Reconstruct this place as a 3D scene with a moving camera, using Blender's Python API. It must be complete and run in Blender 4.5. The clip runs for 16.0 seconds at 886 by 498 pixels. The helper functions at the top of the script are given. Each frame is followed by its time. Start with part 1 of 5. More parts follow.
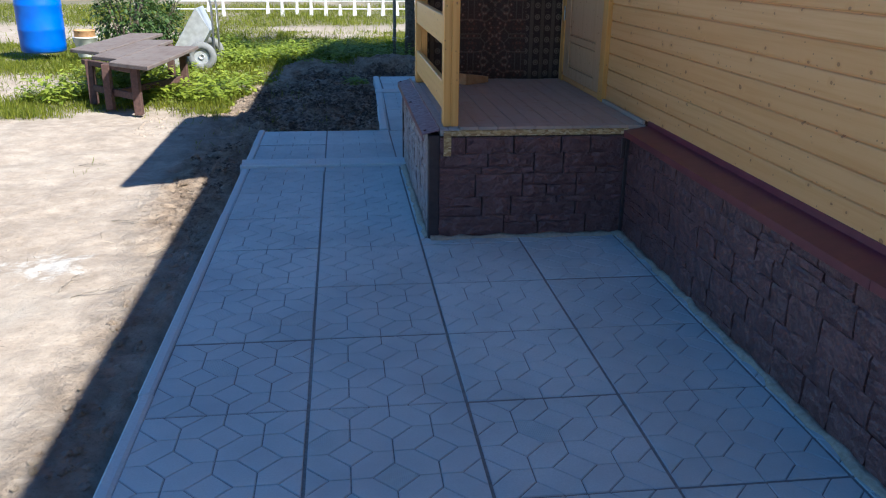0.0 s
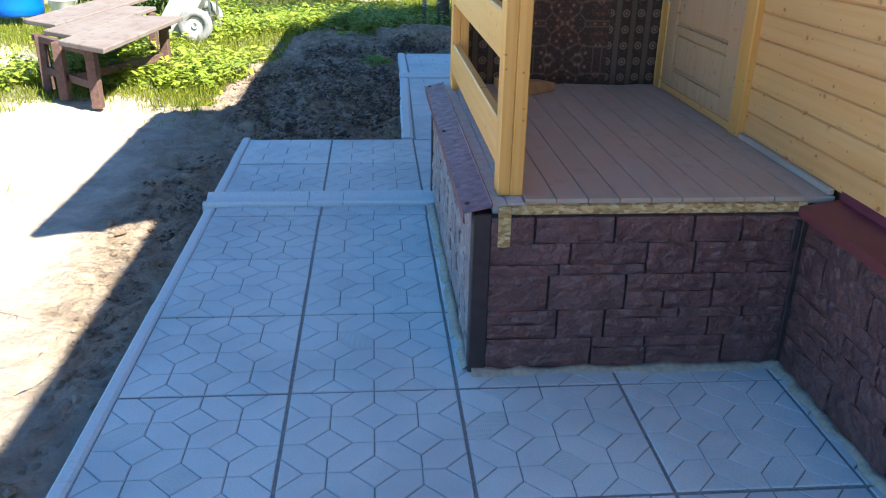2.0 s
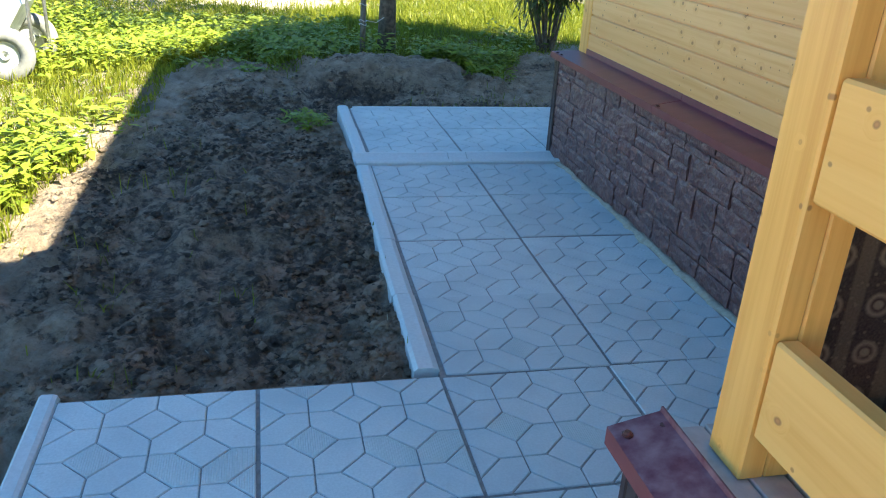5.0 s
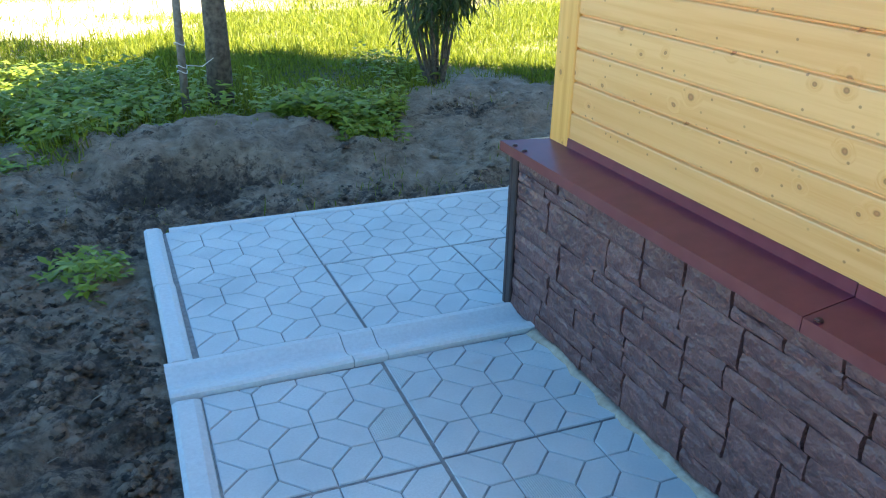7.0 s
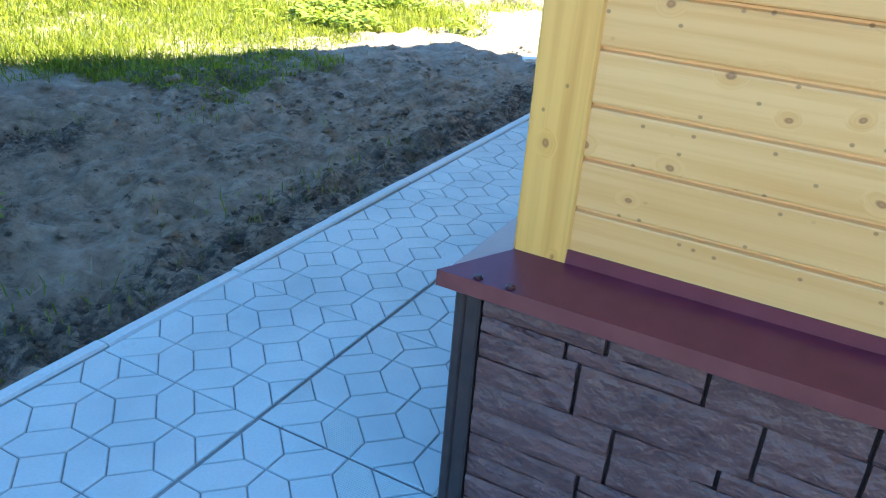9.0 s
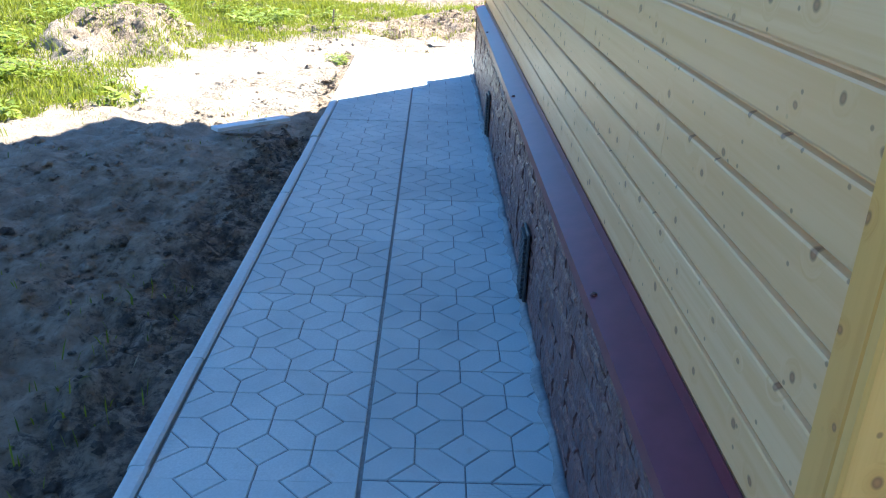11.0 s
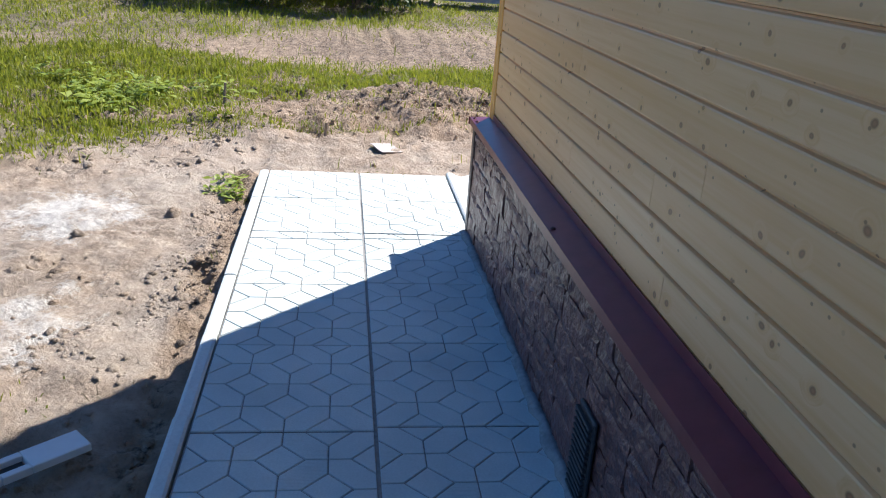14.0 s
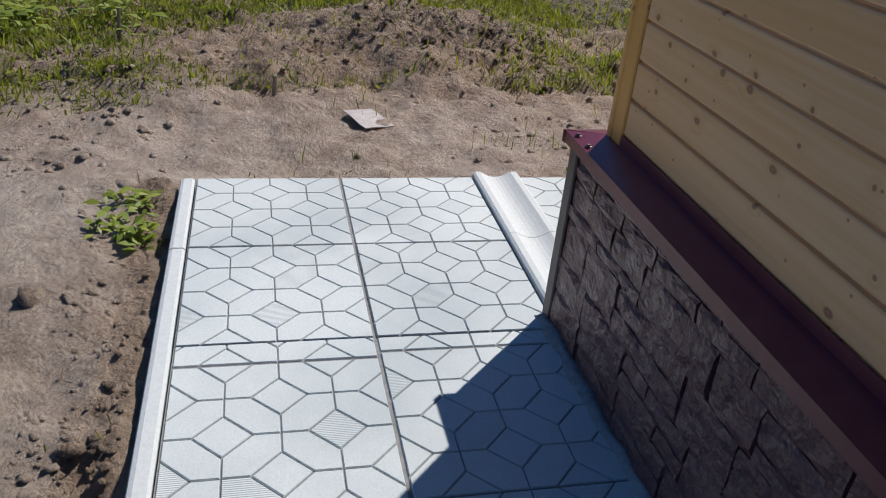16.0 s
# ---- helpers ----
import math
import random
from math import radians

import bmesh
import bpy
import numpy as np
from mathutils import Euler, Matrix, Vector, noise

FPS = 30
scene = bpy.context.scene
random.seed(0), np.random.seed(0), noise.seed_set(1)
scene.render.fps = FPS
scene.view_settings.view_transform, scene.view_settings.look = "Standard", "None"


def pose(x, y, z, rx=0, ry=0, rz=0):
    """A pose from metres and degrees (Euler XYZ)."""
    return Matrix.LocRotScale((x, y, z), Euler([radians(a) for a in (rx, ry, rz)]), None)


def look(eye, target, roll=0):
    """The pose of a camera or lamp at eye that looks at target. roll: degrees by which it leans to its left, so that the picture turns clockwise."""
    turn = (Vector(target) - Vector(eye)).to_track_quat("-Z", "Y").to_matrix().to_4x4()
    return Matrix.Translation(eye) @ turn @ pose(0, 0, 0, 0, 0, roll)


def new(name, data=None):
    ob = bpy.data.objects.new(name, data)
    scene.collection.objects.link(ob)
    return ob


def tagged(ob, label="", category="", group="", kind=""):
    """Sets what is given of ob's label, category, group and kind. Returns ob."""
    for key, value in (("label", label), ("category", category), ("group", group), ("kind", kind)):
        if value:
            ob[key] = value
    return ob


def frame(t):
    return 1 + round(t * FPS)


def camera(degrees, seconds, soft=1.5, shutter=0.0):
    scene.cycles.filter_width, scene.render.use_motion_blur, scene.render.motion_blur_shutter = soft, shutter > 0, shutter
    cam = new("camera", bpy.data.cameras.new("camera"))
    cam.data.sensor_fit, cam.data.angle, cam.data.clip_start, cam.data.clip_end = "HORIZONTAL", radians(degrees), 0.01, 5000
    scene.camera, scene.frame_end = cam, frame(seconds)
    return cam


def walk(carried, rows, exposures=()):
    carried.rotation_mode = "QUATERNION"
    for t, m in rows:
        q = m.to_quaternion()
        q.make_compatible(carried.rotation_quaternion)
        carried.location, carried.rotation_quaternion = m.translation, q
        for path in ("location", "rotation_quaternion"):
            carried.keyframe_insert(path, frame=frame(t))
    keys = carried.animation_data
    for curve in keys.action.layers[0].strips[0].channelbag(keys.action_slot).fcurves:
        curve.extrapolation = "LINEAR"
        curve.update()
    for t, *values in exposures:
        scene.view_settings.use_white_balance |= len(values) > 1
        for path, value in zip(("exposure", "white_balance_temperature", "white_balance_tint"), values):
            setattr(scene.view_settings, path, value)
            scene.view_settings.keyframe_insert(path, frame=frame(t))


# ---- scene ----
EXPOSURES = [(0.0, 1.18, 5200, 8), (0.5, 1.18, 5150, 7), (1.0, 1.5, 5100, 6), (2.0, 2.28, 5550, 4), (2.5, 2.4, 5650, 3), (4.0, 2.35, 5900, 0), (7.0, 3.05, 6300, 0), (8.0, 3.05, 5900, -2), (9.0, 3.08, 5700, -1), (9.5, 2.88, 5550, 2),
             (12.0, 2.1, 5150, 5), (13.0, 1.8, 5100, 6), (13.5, 1.5, 5200, 9), (14.5, 0.62, 5400, 13), (16.0, 0.0, 5400, 14)]
cam = camera(57.7, 16.0, soft=1.1)
PATH = [
    (0, (-0.056, 0.171, 1.338), (0.179, 2.037, 0.659), 0.7),
    (0.5, (-0.023, 0.58, 1.371), (0.195, 2.44, 0.669), 0.2),
    (1, (0.064, 0.997, 1.349), (0.264, 2.849, 0.619), 0.4),
    (1.5, (0.103, 1.415, 1.33), (0.282, 3.258, 0.574), 0.8),
    (2, (0.07, 1.849, 1.344), (0.235, 3.682, 0.562), 1.2),
    (2.5, (0.053, 2.373, 1.334), (0.219, 4.2, 0.537), 2.6),
    (3, (-0.041, 2.858, 1.313), (0.242, 4.677, 0.532), 4.4),
    (3.5, (-0.125, 3.344, 1.275), (0.235, 5.14, 0.473), 4.3),
    (4, (-0.192, 3.859, 1.271), (0.189, 5.663, 0.496), 4.4),
    (4.2, (-0.222, 4.062, 1.262), (0.158, 5.872, 0.5), 4.4),
    (6.3, (0.096, 6.165, 1.198), (0.748, 7.851, 0.342), 1.1),
    (6.5, (0.133, 6.357, 1.211), (0.831, 8.027, 0.361), 1.3),
    (7, (0.234, 6.828, 1.215), (0.961, 8.511, 0.416), 1.3),
    (7.5, (0.341, 7.291, 1.219), (1.089, 8.952, 0.393), 1.6),
    (8, (0.283, 7.704, 1.196), (1.22, 9.273, 0.383), 1.2),
    (8.5, (0.194, 8.08, 1.165), (1.516, 9.302, 0.293), 2.9),
    (9, (0.234, 8.387, 1.165), (1.847, 9.205, 0.311), 4.6),
    (9.5, (0.205, 8.692, 1.148), (2.02, 9.075, 0.4), 5.2),
    (9.7, (0.215, 8.784, 1.161), (2.058, 9.031, 0.425), 4.7),
    (11.8, (1.583, 9.43, 1.292), (3.43, 9.345, 0.53), 2.7),
    (12, (1.794, 9.45, 1.299), (3.648, 9.349, 0.554), 3.0),
    (12.5, (2.309, 9.516, 1.307), (4.171, 9.371, 0.593), 2.5),
    (13, (2.843, 9.523, 1.296), (4.698, 9.322, 0.577), 3.9),
    (13.2, (3.056, 9.537, 1.31), (4.916, 9.308, 0.609), 4.4),
    (13.5, (3.407, 9.519, 1.303), (5.278, 9.286, 0.635), 3.6),
    (13.7, (3.636, 9.507, 1.305), (5.499, 9.269, 0.617), 3.1),
    (14, (3.949, 9.528, 1.279), (5.797, 9.265, 0.563), 4.2),
    (14.5, (4.455, 9.588, 1.281), (6.274, 9.284, 0.506), 6.2),
    (15, (4.888, 9.664, 1.278), (6.674, 9.326, 0.443), 6.0),
    (15.5, (5.314, 9.662, 1.223), (7.066, 9.285, 0.333), 5.8),
    (16, (5.726, 9.69, 1.225), (7.422, 9.252, 0.261), 5.7),
]
walk(cam, [(t, look(eye, target, roll)) for t, eye, target, roll in PATH], EXPOSURES)

# world, sun and exposure
world = bpy.data.worlds.new("sky")
scene.world = world
world.use_nodes = True
wn = world.node_tree.nodes
sky = wn.new("ShaderNodeTexSky")
sky.sky_type = 'NISHITA'
sky.sun_disc = False
sky.sun_elevation = radians(46.5)
sky.sun_rotation = radians(135)
sky.ozone_density = 3.0
sky.dust_density = 0.0
wn["Background"].inputs[1].default_value = 0.051
clear = wn.new("ShaderNodeMix")
clear.data_type, clear.blend_type = 'RGBA', 'MULTIPLY'
clear.inputs[0].default_value = 1.0
clear.inputs[7].default_value = (0.81, 1.01, 1.13, 1)
world.node_tree.links.new(sky.outputs[0], clear.inputs[6])
world.node_tree.links.new(clear.outputs[2], wn["Background"].inputs[0])
sun = new("sun", bpy.data.lights.new("sun", 'SUN'))
sun.data.energy = 5.0
sun.data.angle = radians(0.53)
sun.data.color = (1.0, 0.85, 0.65)
sun.matrix_world = look((14, -14, 20.86), (0, 0, 0))

# ---------- materials ----------
def mat(name, rough=0.7, metal=0.0):
    m = bpy.data.materials.new(name)
    m.use_nodes = True
    b = m.node_tree.nodes["Principled BSDF"]
    b.inputs["Roughness"].default_value = rough
    b.inputs["Metallic"].default_value = metal
    return m, m.node_tree, b


def node(nt, kind, **inputs):
    n = nt.nodes.new(kind)
    for k, v in inputs.items():
        n.inputs[k.replace("_", " ")].default_value = v
    return n


def ramp(nt, fac, stops):
    r = nt.nodes.new("ShaderNodeValToRGB")
    e = r.color_ramp.elements
    while len(e) < len(stops):
        e.new(0.5)
    for el, (p, c) in zip(e, stops):
        el.position, el.color = p, (*c, 1)
    nt.links.new(fac, r.inputs[0])
    return r.outputs[0]


def place(nt, scale=(1, 1, 1), vary=True):
    """Position in metres, shifted at random for each object, and scaled."""
    g = nt.nodes.new("ShaderNodeNewGeometry")
    out = g.outputs["Position"]
    if vary:
        info = nt.nodes.new("ShaderNodeObjectInfo")
        mul = nt.nodes.new("ShaderNodeVectorMath")
        mul.operation = 'MULTIPLY_ADD'
        mul.inputs[1].default_value = (37.0, 53.0, 71.0)
        nt.links.new(info.outputs["Random"], mul.inputs[0])
        nt.links.new(out, mul.inputs[2])
        out = mul.outputs[0]
    mp = nt.nodes.new("ShaderNodeMapping")
    mp.inputs["Scale"].default_value = scale
    nt.links.new(out, mp.inputs[0])
    return mp.outputs[0]


def noise_tex(nt, vec, scale, detail=4.0, rough=0.55):
    n = node(nt, "ShaderNodeTexNoise", Scale=scale, Detail=detail, Roughness=rough)
    nt.links.new(vec, n.inputs["Vector"])
    return n.outputs["Fac"]


def mix(nt, fac, a, b, mode='MIX'):
    n = nt.nodes.new("ShaderNodeMix")
    n.data_type, n.blend_type = 'RGBA', mode
    for sock, v in ((n.inputs[0], fac), (n.inputs[6], a), (n.inputs[7], b)):
        if isinstance(v, (float, int)):
            sock.default_value = v
        elif isinstance(v, tuple):
            sock.default_value = (*v, 1)
        else:
            nt.links.new(v, sock)
    return n.outputs[2]


def math_node(nt, op, a, b=0.0, c=0.0):
    n = nt.nodes.new("ShaderNodeMath")
    n.operation = op
    for i, v in enumerate((a, b, c)):
        if isinstance(v, (float, int)):
            n.inputs[i].default_value = v
        else:
            nt.links.new(v, n.inputs[i])
    return n.outputs[0]


def bump(nt, b, height, strength, distance):
    n = nt.nodes.new("ShaderNodeBump")
    n.inputs["Strength"].default_value = strength
    n.inputs["Distance"].default_value = distance
    nt.links.new(height, n.inputs["Height"])
    nt.links.new(n.outputs[0], b.inputs["Normal"])


def speckled(name, dark, light, scale, rough=0.8, depth=0.002, metal=0.0, stain=0.35, vary=True):
    """A surface whose colour runs from dark to light at two scales, with fine relief."""
    m, nt, b = mat(name, rough, metal)
    v = place(nt, vary=vary)
    f = noise_tex(nt, v, scale)
    c = ramp(nt, f, [(0.3, dark), (0.7, light)])
    big = noise_tex(nt, v, scale * 0.12, 3)
    c = mix(nt, math_node(nt, 'MULTIPLY', big, stain), c, dark)
    nt.links.new(c, b.inputs["Base Color"])
    bump(nt, b, noise_tex(nt, v, scale * 2.5), 0.5, depth)
    return m


def pine(name, axis, light, deep, knot=(0.27, 0.11, 0.035), rough=0.5, coat=0.0, grey=None, flat_top=False, knots=1.0):
    """Planed pine with grain along the axis and scattered knots."""
    m, nt, b = mat(name, rough)
    kn = node(nt, "ShaderNodeTexVoronoi", Scale=1.0)
    kn.voronoi_dimensions = '2D'
    sep = nt.nodes.new("ShaderNodeSeparateXYZ")
    nt.links.new(place(nt), sep.inputs[0])
    flat = nt.nodes.new("ShaderNodeCombineXYZ")
    across = math_node(nt, 'ADD', sep.outputs[0], sep.outputs[1]) if axis == 2 else sep.outputs[2]
    if flat_top:
        across = sep.outputs[1 - axis]
    nt.links.new(math_node(nt, 'MULTIPLY', sep.outputs[axis], 8.0), flat.inputs[0])
    nt.links.new(math_node(nt, 'MULTIPLY', across, 9.5), flat.inputs[1])
    wander = nt.nodes.new("ShaderNodeVectorMath")
    wander.operation = 'MULTIPLY_ADD'
    wob = node(nt, "ShaderNodeTexNoise", Scale=9.0, Detail=2.0)
    nt.links.new(place(nt), wob.inputs["Vector"])
    nt.links.new(wob.outputs["Color"], wander.inputs[0])
    wander.inputs[1].default_value = (0.35, 0.2, 0.0)
    nt.links.new(flat.outputs[0], wander.inputs[2])
    nt.links.new(wander.outputs[0], kn.inputs["Vector"])
    kd = math_node(nt, 'DIVIDE', kn.outputs["Distance"], math_node(nt, 'MULTIPLY', math_node(nt, 'ADD', kn.outputs["Color"], 0.15), knots))
    keep = ramp(nt, kn.outputs["Color"], [(0.34, (0, 0, 0)), (0.4, (1, 1, 1))])
    spot = math_node(nt, 'MULTIPLY', ramp(nt, kd, [(0.06, (1, 1, 1)), (0.105, (0, 0, 0))]), keep)
    ring = math_node(nt, 'MULTIPLY', ramp(nt, kd, [(0.09, (1, 1, 1)), (0.34, (0, 0, 0))]), keep)
    gs = [46.0, 46.0, 46.0]
    gs[axis] = 1.3
    gv = place(nt, tuple(gs))
    bend = nt.nodes.new("ShaderNodeVectorMath")
    bend.operation = 'ADD'
    nt.links.new(gv, bend.inputs[0])
    nt.links.new(math_node(nt, 'MULTIPLY', ring, 1.6), bend.inputs[1])
    g = noise_tex(nt, bend.outputs[0], 1.0, 5, 0.6)
    c = ramp(nt, g, [(0.30, deep), (0.58, light)])
    info = nt.nodes.new("ShaderNodeObjectInfo")
    c = mix(nt, math_node(nt, 'MULTIPLY', info.outputs["Random"], 0.5), c, deep)
    blotch = noise_tex(nt, place(nt), 2.2, 3)
    c = mix(nt, math_node(nt, 'MULTIPLY', blotch, 0.35), c, deep)
    if grey:
        c = mix(nt, ramp(nt, noise_tex(nt, place(nt), 5.0), [(0.35, (0.25,) * 3), (0.7, (0.9,) * 3)]), c, grey)
    c = mix(nt, math_node(nt, 'MULTIPLY', ring, 0.5), c, deep)
    core = ramp(nt, kd, [(0.02, (0.25,) * 3), (0.07, (1, 1, 1))])
    c = mix(nt, math_node(nt, 'MULTIPLY', spot, 0.85), c, mix(nt, core, tuple(k * 1.9 for k in knot), knot))
    tiny = node(nt, "ShaderNodeTexVoronoi", Scale=3.1)
    tiny.voronoi_dimensions = '2D'
    nt.links.new(flat.outputs[0], tiny.inputs["Vector"])
    dots = math_node(nt, 'MULTIPLY', ramp(nt, tiny.outputs["Distance"], [(0.06, (1, 1, 1)), (0.11, (0, 0, 0))]), ramp(nt, tiny.outputs["Color"], [(0.75, (0, 0, 0)), (0.79, (1, 1, 1))]))
    c = mix(nt, math_node(nt, 'MULTIPLY', dots, 0.7), c, knot)
    nt.links.new(c, b.inputs["Base Color"])
    b.inputs["Coat Weight"].default_value = coat
    b.inputs["Coat Roughness"].default_value = 0.25
    bump(nt, b, g, 0.25, 0.0015)
    return m


PINE_LIGHT, PINE_DEEP = (0.85, 0.51, 0.205), (0.72, 0.36, 0.105)
M_PINE_Y = pine("pine_along_wall", 1, PINE_LIGHT, PINE_DEEP, coat=0.15, knots=0.82)
M_PINE_X = pine("pine_along_gable", 0, (0.84, 0.545, 0.285), (0.73, 0.415, 0.17), knot=(0.22, 0.095, 0.04), coat=0.1, knots=0.85)
M_PINE_Z = pine("pine_upright", 2, (0.86, 0.49, 0.13), (0.70, 0.34, 0.07), coat=0.2, knots=0.62)
M_PINE_DOOR = pine("pine_door", 2, (0.66, 0.43, 0.235), (0.56, 0.34, 0.165), knots=0.6)
M_RAIL = pine("pine_rail", 1, (0.88, 0.53, 0.165), (0.75, 0.39, 0.09), coat=0.2, knots=0.62)
M_DECK = pine("deck_paint", 1, (0.50, 0.375, 0.285), (0.40, 0.29, 0.215), knot=(0.34, 0.24, 0.18), rough=0.6, grey=(0.47, 0.395, 0.33), flat_top=True)
M_TABLE = pine("weathered_wood", 1, (0.17, 0.125, 0.105), (0.10, 0.068, 0.058), knot=(0.07, 0.045, 0.035), rough=0.85, grey=(0.19, 0.165, 0.15), flat_top=True)
M_TABLELEG = speckled("brown_painted_wood", (0.06, 0.032, 0.026), (0.13, 0.07, 0.055), 40)
M_DARKWOOD = speckled("shadow_gap_wood", (0.10, 0.055, 0.02), (0.2, 0.11, 0.05), 60)


def split_stone(name, dark, light, dust=None):
    """Moulded split-stone panel: ridged relief along the courses, satin gloss, dust in the hollows."""
    m, nt, b = mat(name, 0.4)
    v = place(nt)
    ridged = noise_tex(nt, place(nt, (19, 19, 23)), 1.0, 3.5, 0.55)
    c = ramp(nt, noise_tex(nt, v, 7, 6, 0.65), [(0.3, dark), (0.7, light)])
    c = mix(nt, ramp(nt, ridged, [(0.5, (0, 0, 0)), (0.75, (0.5,) * 3)]), c, tuple(min(1.0, k * 1.35) for k in light))
    info = nt.nodes.new("ShaderNodeObjectInfo")
    c = mix(nt, math_node(nt, 'MULTIPLY', info.outputs["Random"], 0.35), c, dark)
    if dust:
        c = mix(nt, ramp(nt, noise_tex(nt, v, 9, 7, 0.7), [(0.38, (0, 0, 0)), (0.68, (0.85,) * 3)]), c, dust)
    nt.links.new(c, b.inputs["Base Color"])
    nt.links.new(ramp(nt, noise_tex(nt, v, 18, 5), [(0.3, (0.3,) * 3), (0.7, (0.55,) * 3)]), b.inputs["Roughness"])
    bump(nt, b, ridged, 1.0, 0.026)
    return m


M_STONE = split_stone("plinth_stone", (0.095, 0.043, 0.041), (0.18, 0.088, 0.080))
M_STONEDUSTY = split_stone("plinth_stone_dusty", (0.14, 0.085, 0.08), (0.24, 0.165, 0.155), dust=(0.44, 0.40, 0.39))
M_JOINT = speckled("plinth_joint", (0.028, 0.015, 0.014), (0.05, 0.026, 0.024), 40, 0.8)
M_MORTAR = speckled("mortar", (0.33, 0.285, 0.21), (0.50, 0.45, 0.36), 50, 0.95, 0.006)
M_METALBROWN = speckled("brown_metal_trim", (0.03, 0.018, 0.018), (0.055, 0.035, 0.034), 30, 0.45, 0.0004)
M_CAP = speckled("burgundy_metal", (0.125, 0.020, 0.036), (0.175, 0.035, 0.056), 16, 0.32, 0.0004)
M_CAPDUSTY = speckled("burgundy_metal_dusty", (0.12, 0.026, 0.045), (0.36, 0.24, 0.27), 34, 0.5, 0.0004, stain=0.75)
M_CAPEDGE = speckled("burgundy_metal_edge", (0.15, 0.035, 0.036), (0.20, 0.058, 0.056), 16, 0.45, 0.0003)
M_GREYSTRIP = speckled("grey_strip", (0.40, 0.36, 0.34), (0.58, 0.54, 0.51), 30, 0.6)
M_CURB = speckled("curb_concrete", (0.57, 0.605, 0.60), (0.68, 0.72, 0.71), 90, 0.88, 0.001, stain=0.5)
M_ROOF = speckled("roof_sheet", (0.08, 0.02, 0.02), (0.12, 0.03, 0.03), 10, 0.5)
M_BLUE = speckled("blue_plastic", (0.008, 0.10, 0.52), (0.014, 0.15, 0.66), 5, 0.4, 0.0005)
M_WHITEPLASTIC = speckled("white_plastic", (0.55, 0.54, 0.50), (0.78, 0.77, 0.74), 12, 0.45, 0.0005)
M_ZINC = speckled("galvanised_sheet", (0.45, 0.46, 0.46), (0.68, 0.69, 0.69), 14, 0.45, 0.0006, 0.4)
M_RUBBER = speckled("grey_tyre", (0.16, 0.165, 0.16), (0.26, 0.265, 0.26), 30, 0.8)
M_BLACK = speckled("black_plastic", (0.02, 0.02, 0.023), (0.05, 0.05, 0.056), 30, 0.5)
M_WHITEPAINT = speckled("white_paint", (0.62, 0.61, 0.58), (0.80, 0.79, 0.77), 20, 0.6)
M_BARK = speckled("bark", (0.075, 0.06, 0.045), (0.24, 0.195, 0.15), 34, 0.95, 0.012)
M_STAKE = speckled("grey_stake", (0.17, 0.14, 0.11), (0.33, 0.29, 0.24), 40, 0.9)
M_FENCE = speckled("blue_grey_sheet", (0.34, 0.38, 0.44), (0.44, 0.48, 0.54), 4, 0.5)
M_FENCERAIL = speckled("fence_rail", (0.10, 0.11, 0.14), (0.16, 0.17, 0.2), 20, 0.5)
M_SCREW = speckled("screw_head", (0.05, 0.012, 0.014), (0.09, 0.02, 0.022), 90, 0.4)
M_FOAM = speckled("white_board", (0.70, 0.71, 0.72), (0.82, 0.82, 0.82), 14, 0.6)
M_STEEL = speckled("steel", (0.30, 0.30, 0.30), (0.5, 0.5, 0.5), 40, 0.35, 0.0003, 0.9)
M_OLDWOOD = speckled("cut_wood", (0.42, 0.22, 0.09), (0.6, 0.36, 0.17), 30, 0.75)


def slab_material(name, ribbed=False):
    m, nt, b = mat(name, 0.86)
    v = place(nt, vary=False)
    fine = noise_tex(nt, v, 170, 3)
    c = ramp(nt, fine, [(0.22, (0.56, 0.615, 0.605)), (0.78, (0.72, 0.77, 0.76))])
    info = nt.nodes.new("ShaderNodeObjectInfo")
    c = mix(nt, math_node(nt, 'MULTIPLY', info.outputs["Random"], 0.6), c, (0.495, 0.54, 0.54))
    st = ramp(nt, noise_tex(nt, v, 2.3, 5), [(0.42, (0, 0, 0)), (0.7, (1, 1, 1))])
    c = mix(nt, math_node(nt, 'MULTIPLY', st, 0.55), c, (0.37, 0.43, 0.45))
    dirt = ramp(nt, noise_tex(nt, v, 11, 6, 0.7), [(0.62, (0, 0, 0)), (0.76, (1, 1, 1))])
    c = mix(nt, math_node(nt, 'MULTIPLY', dirt, 0.35), c, (0.40, 0.37, 0.32))
    if ribbed:
        w = node(nt, "ShaderNodeTexWave", Scale=55.0, Distortion=0.0)
        nt.links.new(v, w.inputs["Vector"])
        bump(nt, b, w.outputs["Fac"], 0.6, 0.002)
    else:
        bump(nt, b, noise_tex(nt, v, 300, 3), 0.35, 0.0012)
    nt.links.new(c, b.inputs["Base Color"])
    return m


M_SLAB = slab_material("slab_concrete")
M_SLABRIB = slab_material("slab_concrete_ribbed", True)
M_BED = speckled("joint_sand", (0.20, 0.20, 0.195), (0.33, 0.325, 0.315), 60, 0.95)
M_GROOVE = speckled("groove_grey", (0.22, 0.23, 0.235), (0.36, 0.37, 0.375), 40, 0.95)
M_GREYMORTAR = speckled("grey_mortar", (0.20, 0.21, 0.215), (0.36, 0.37, 0.375), 40, 0.95, 0.005)


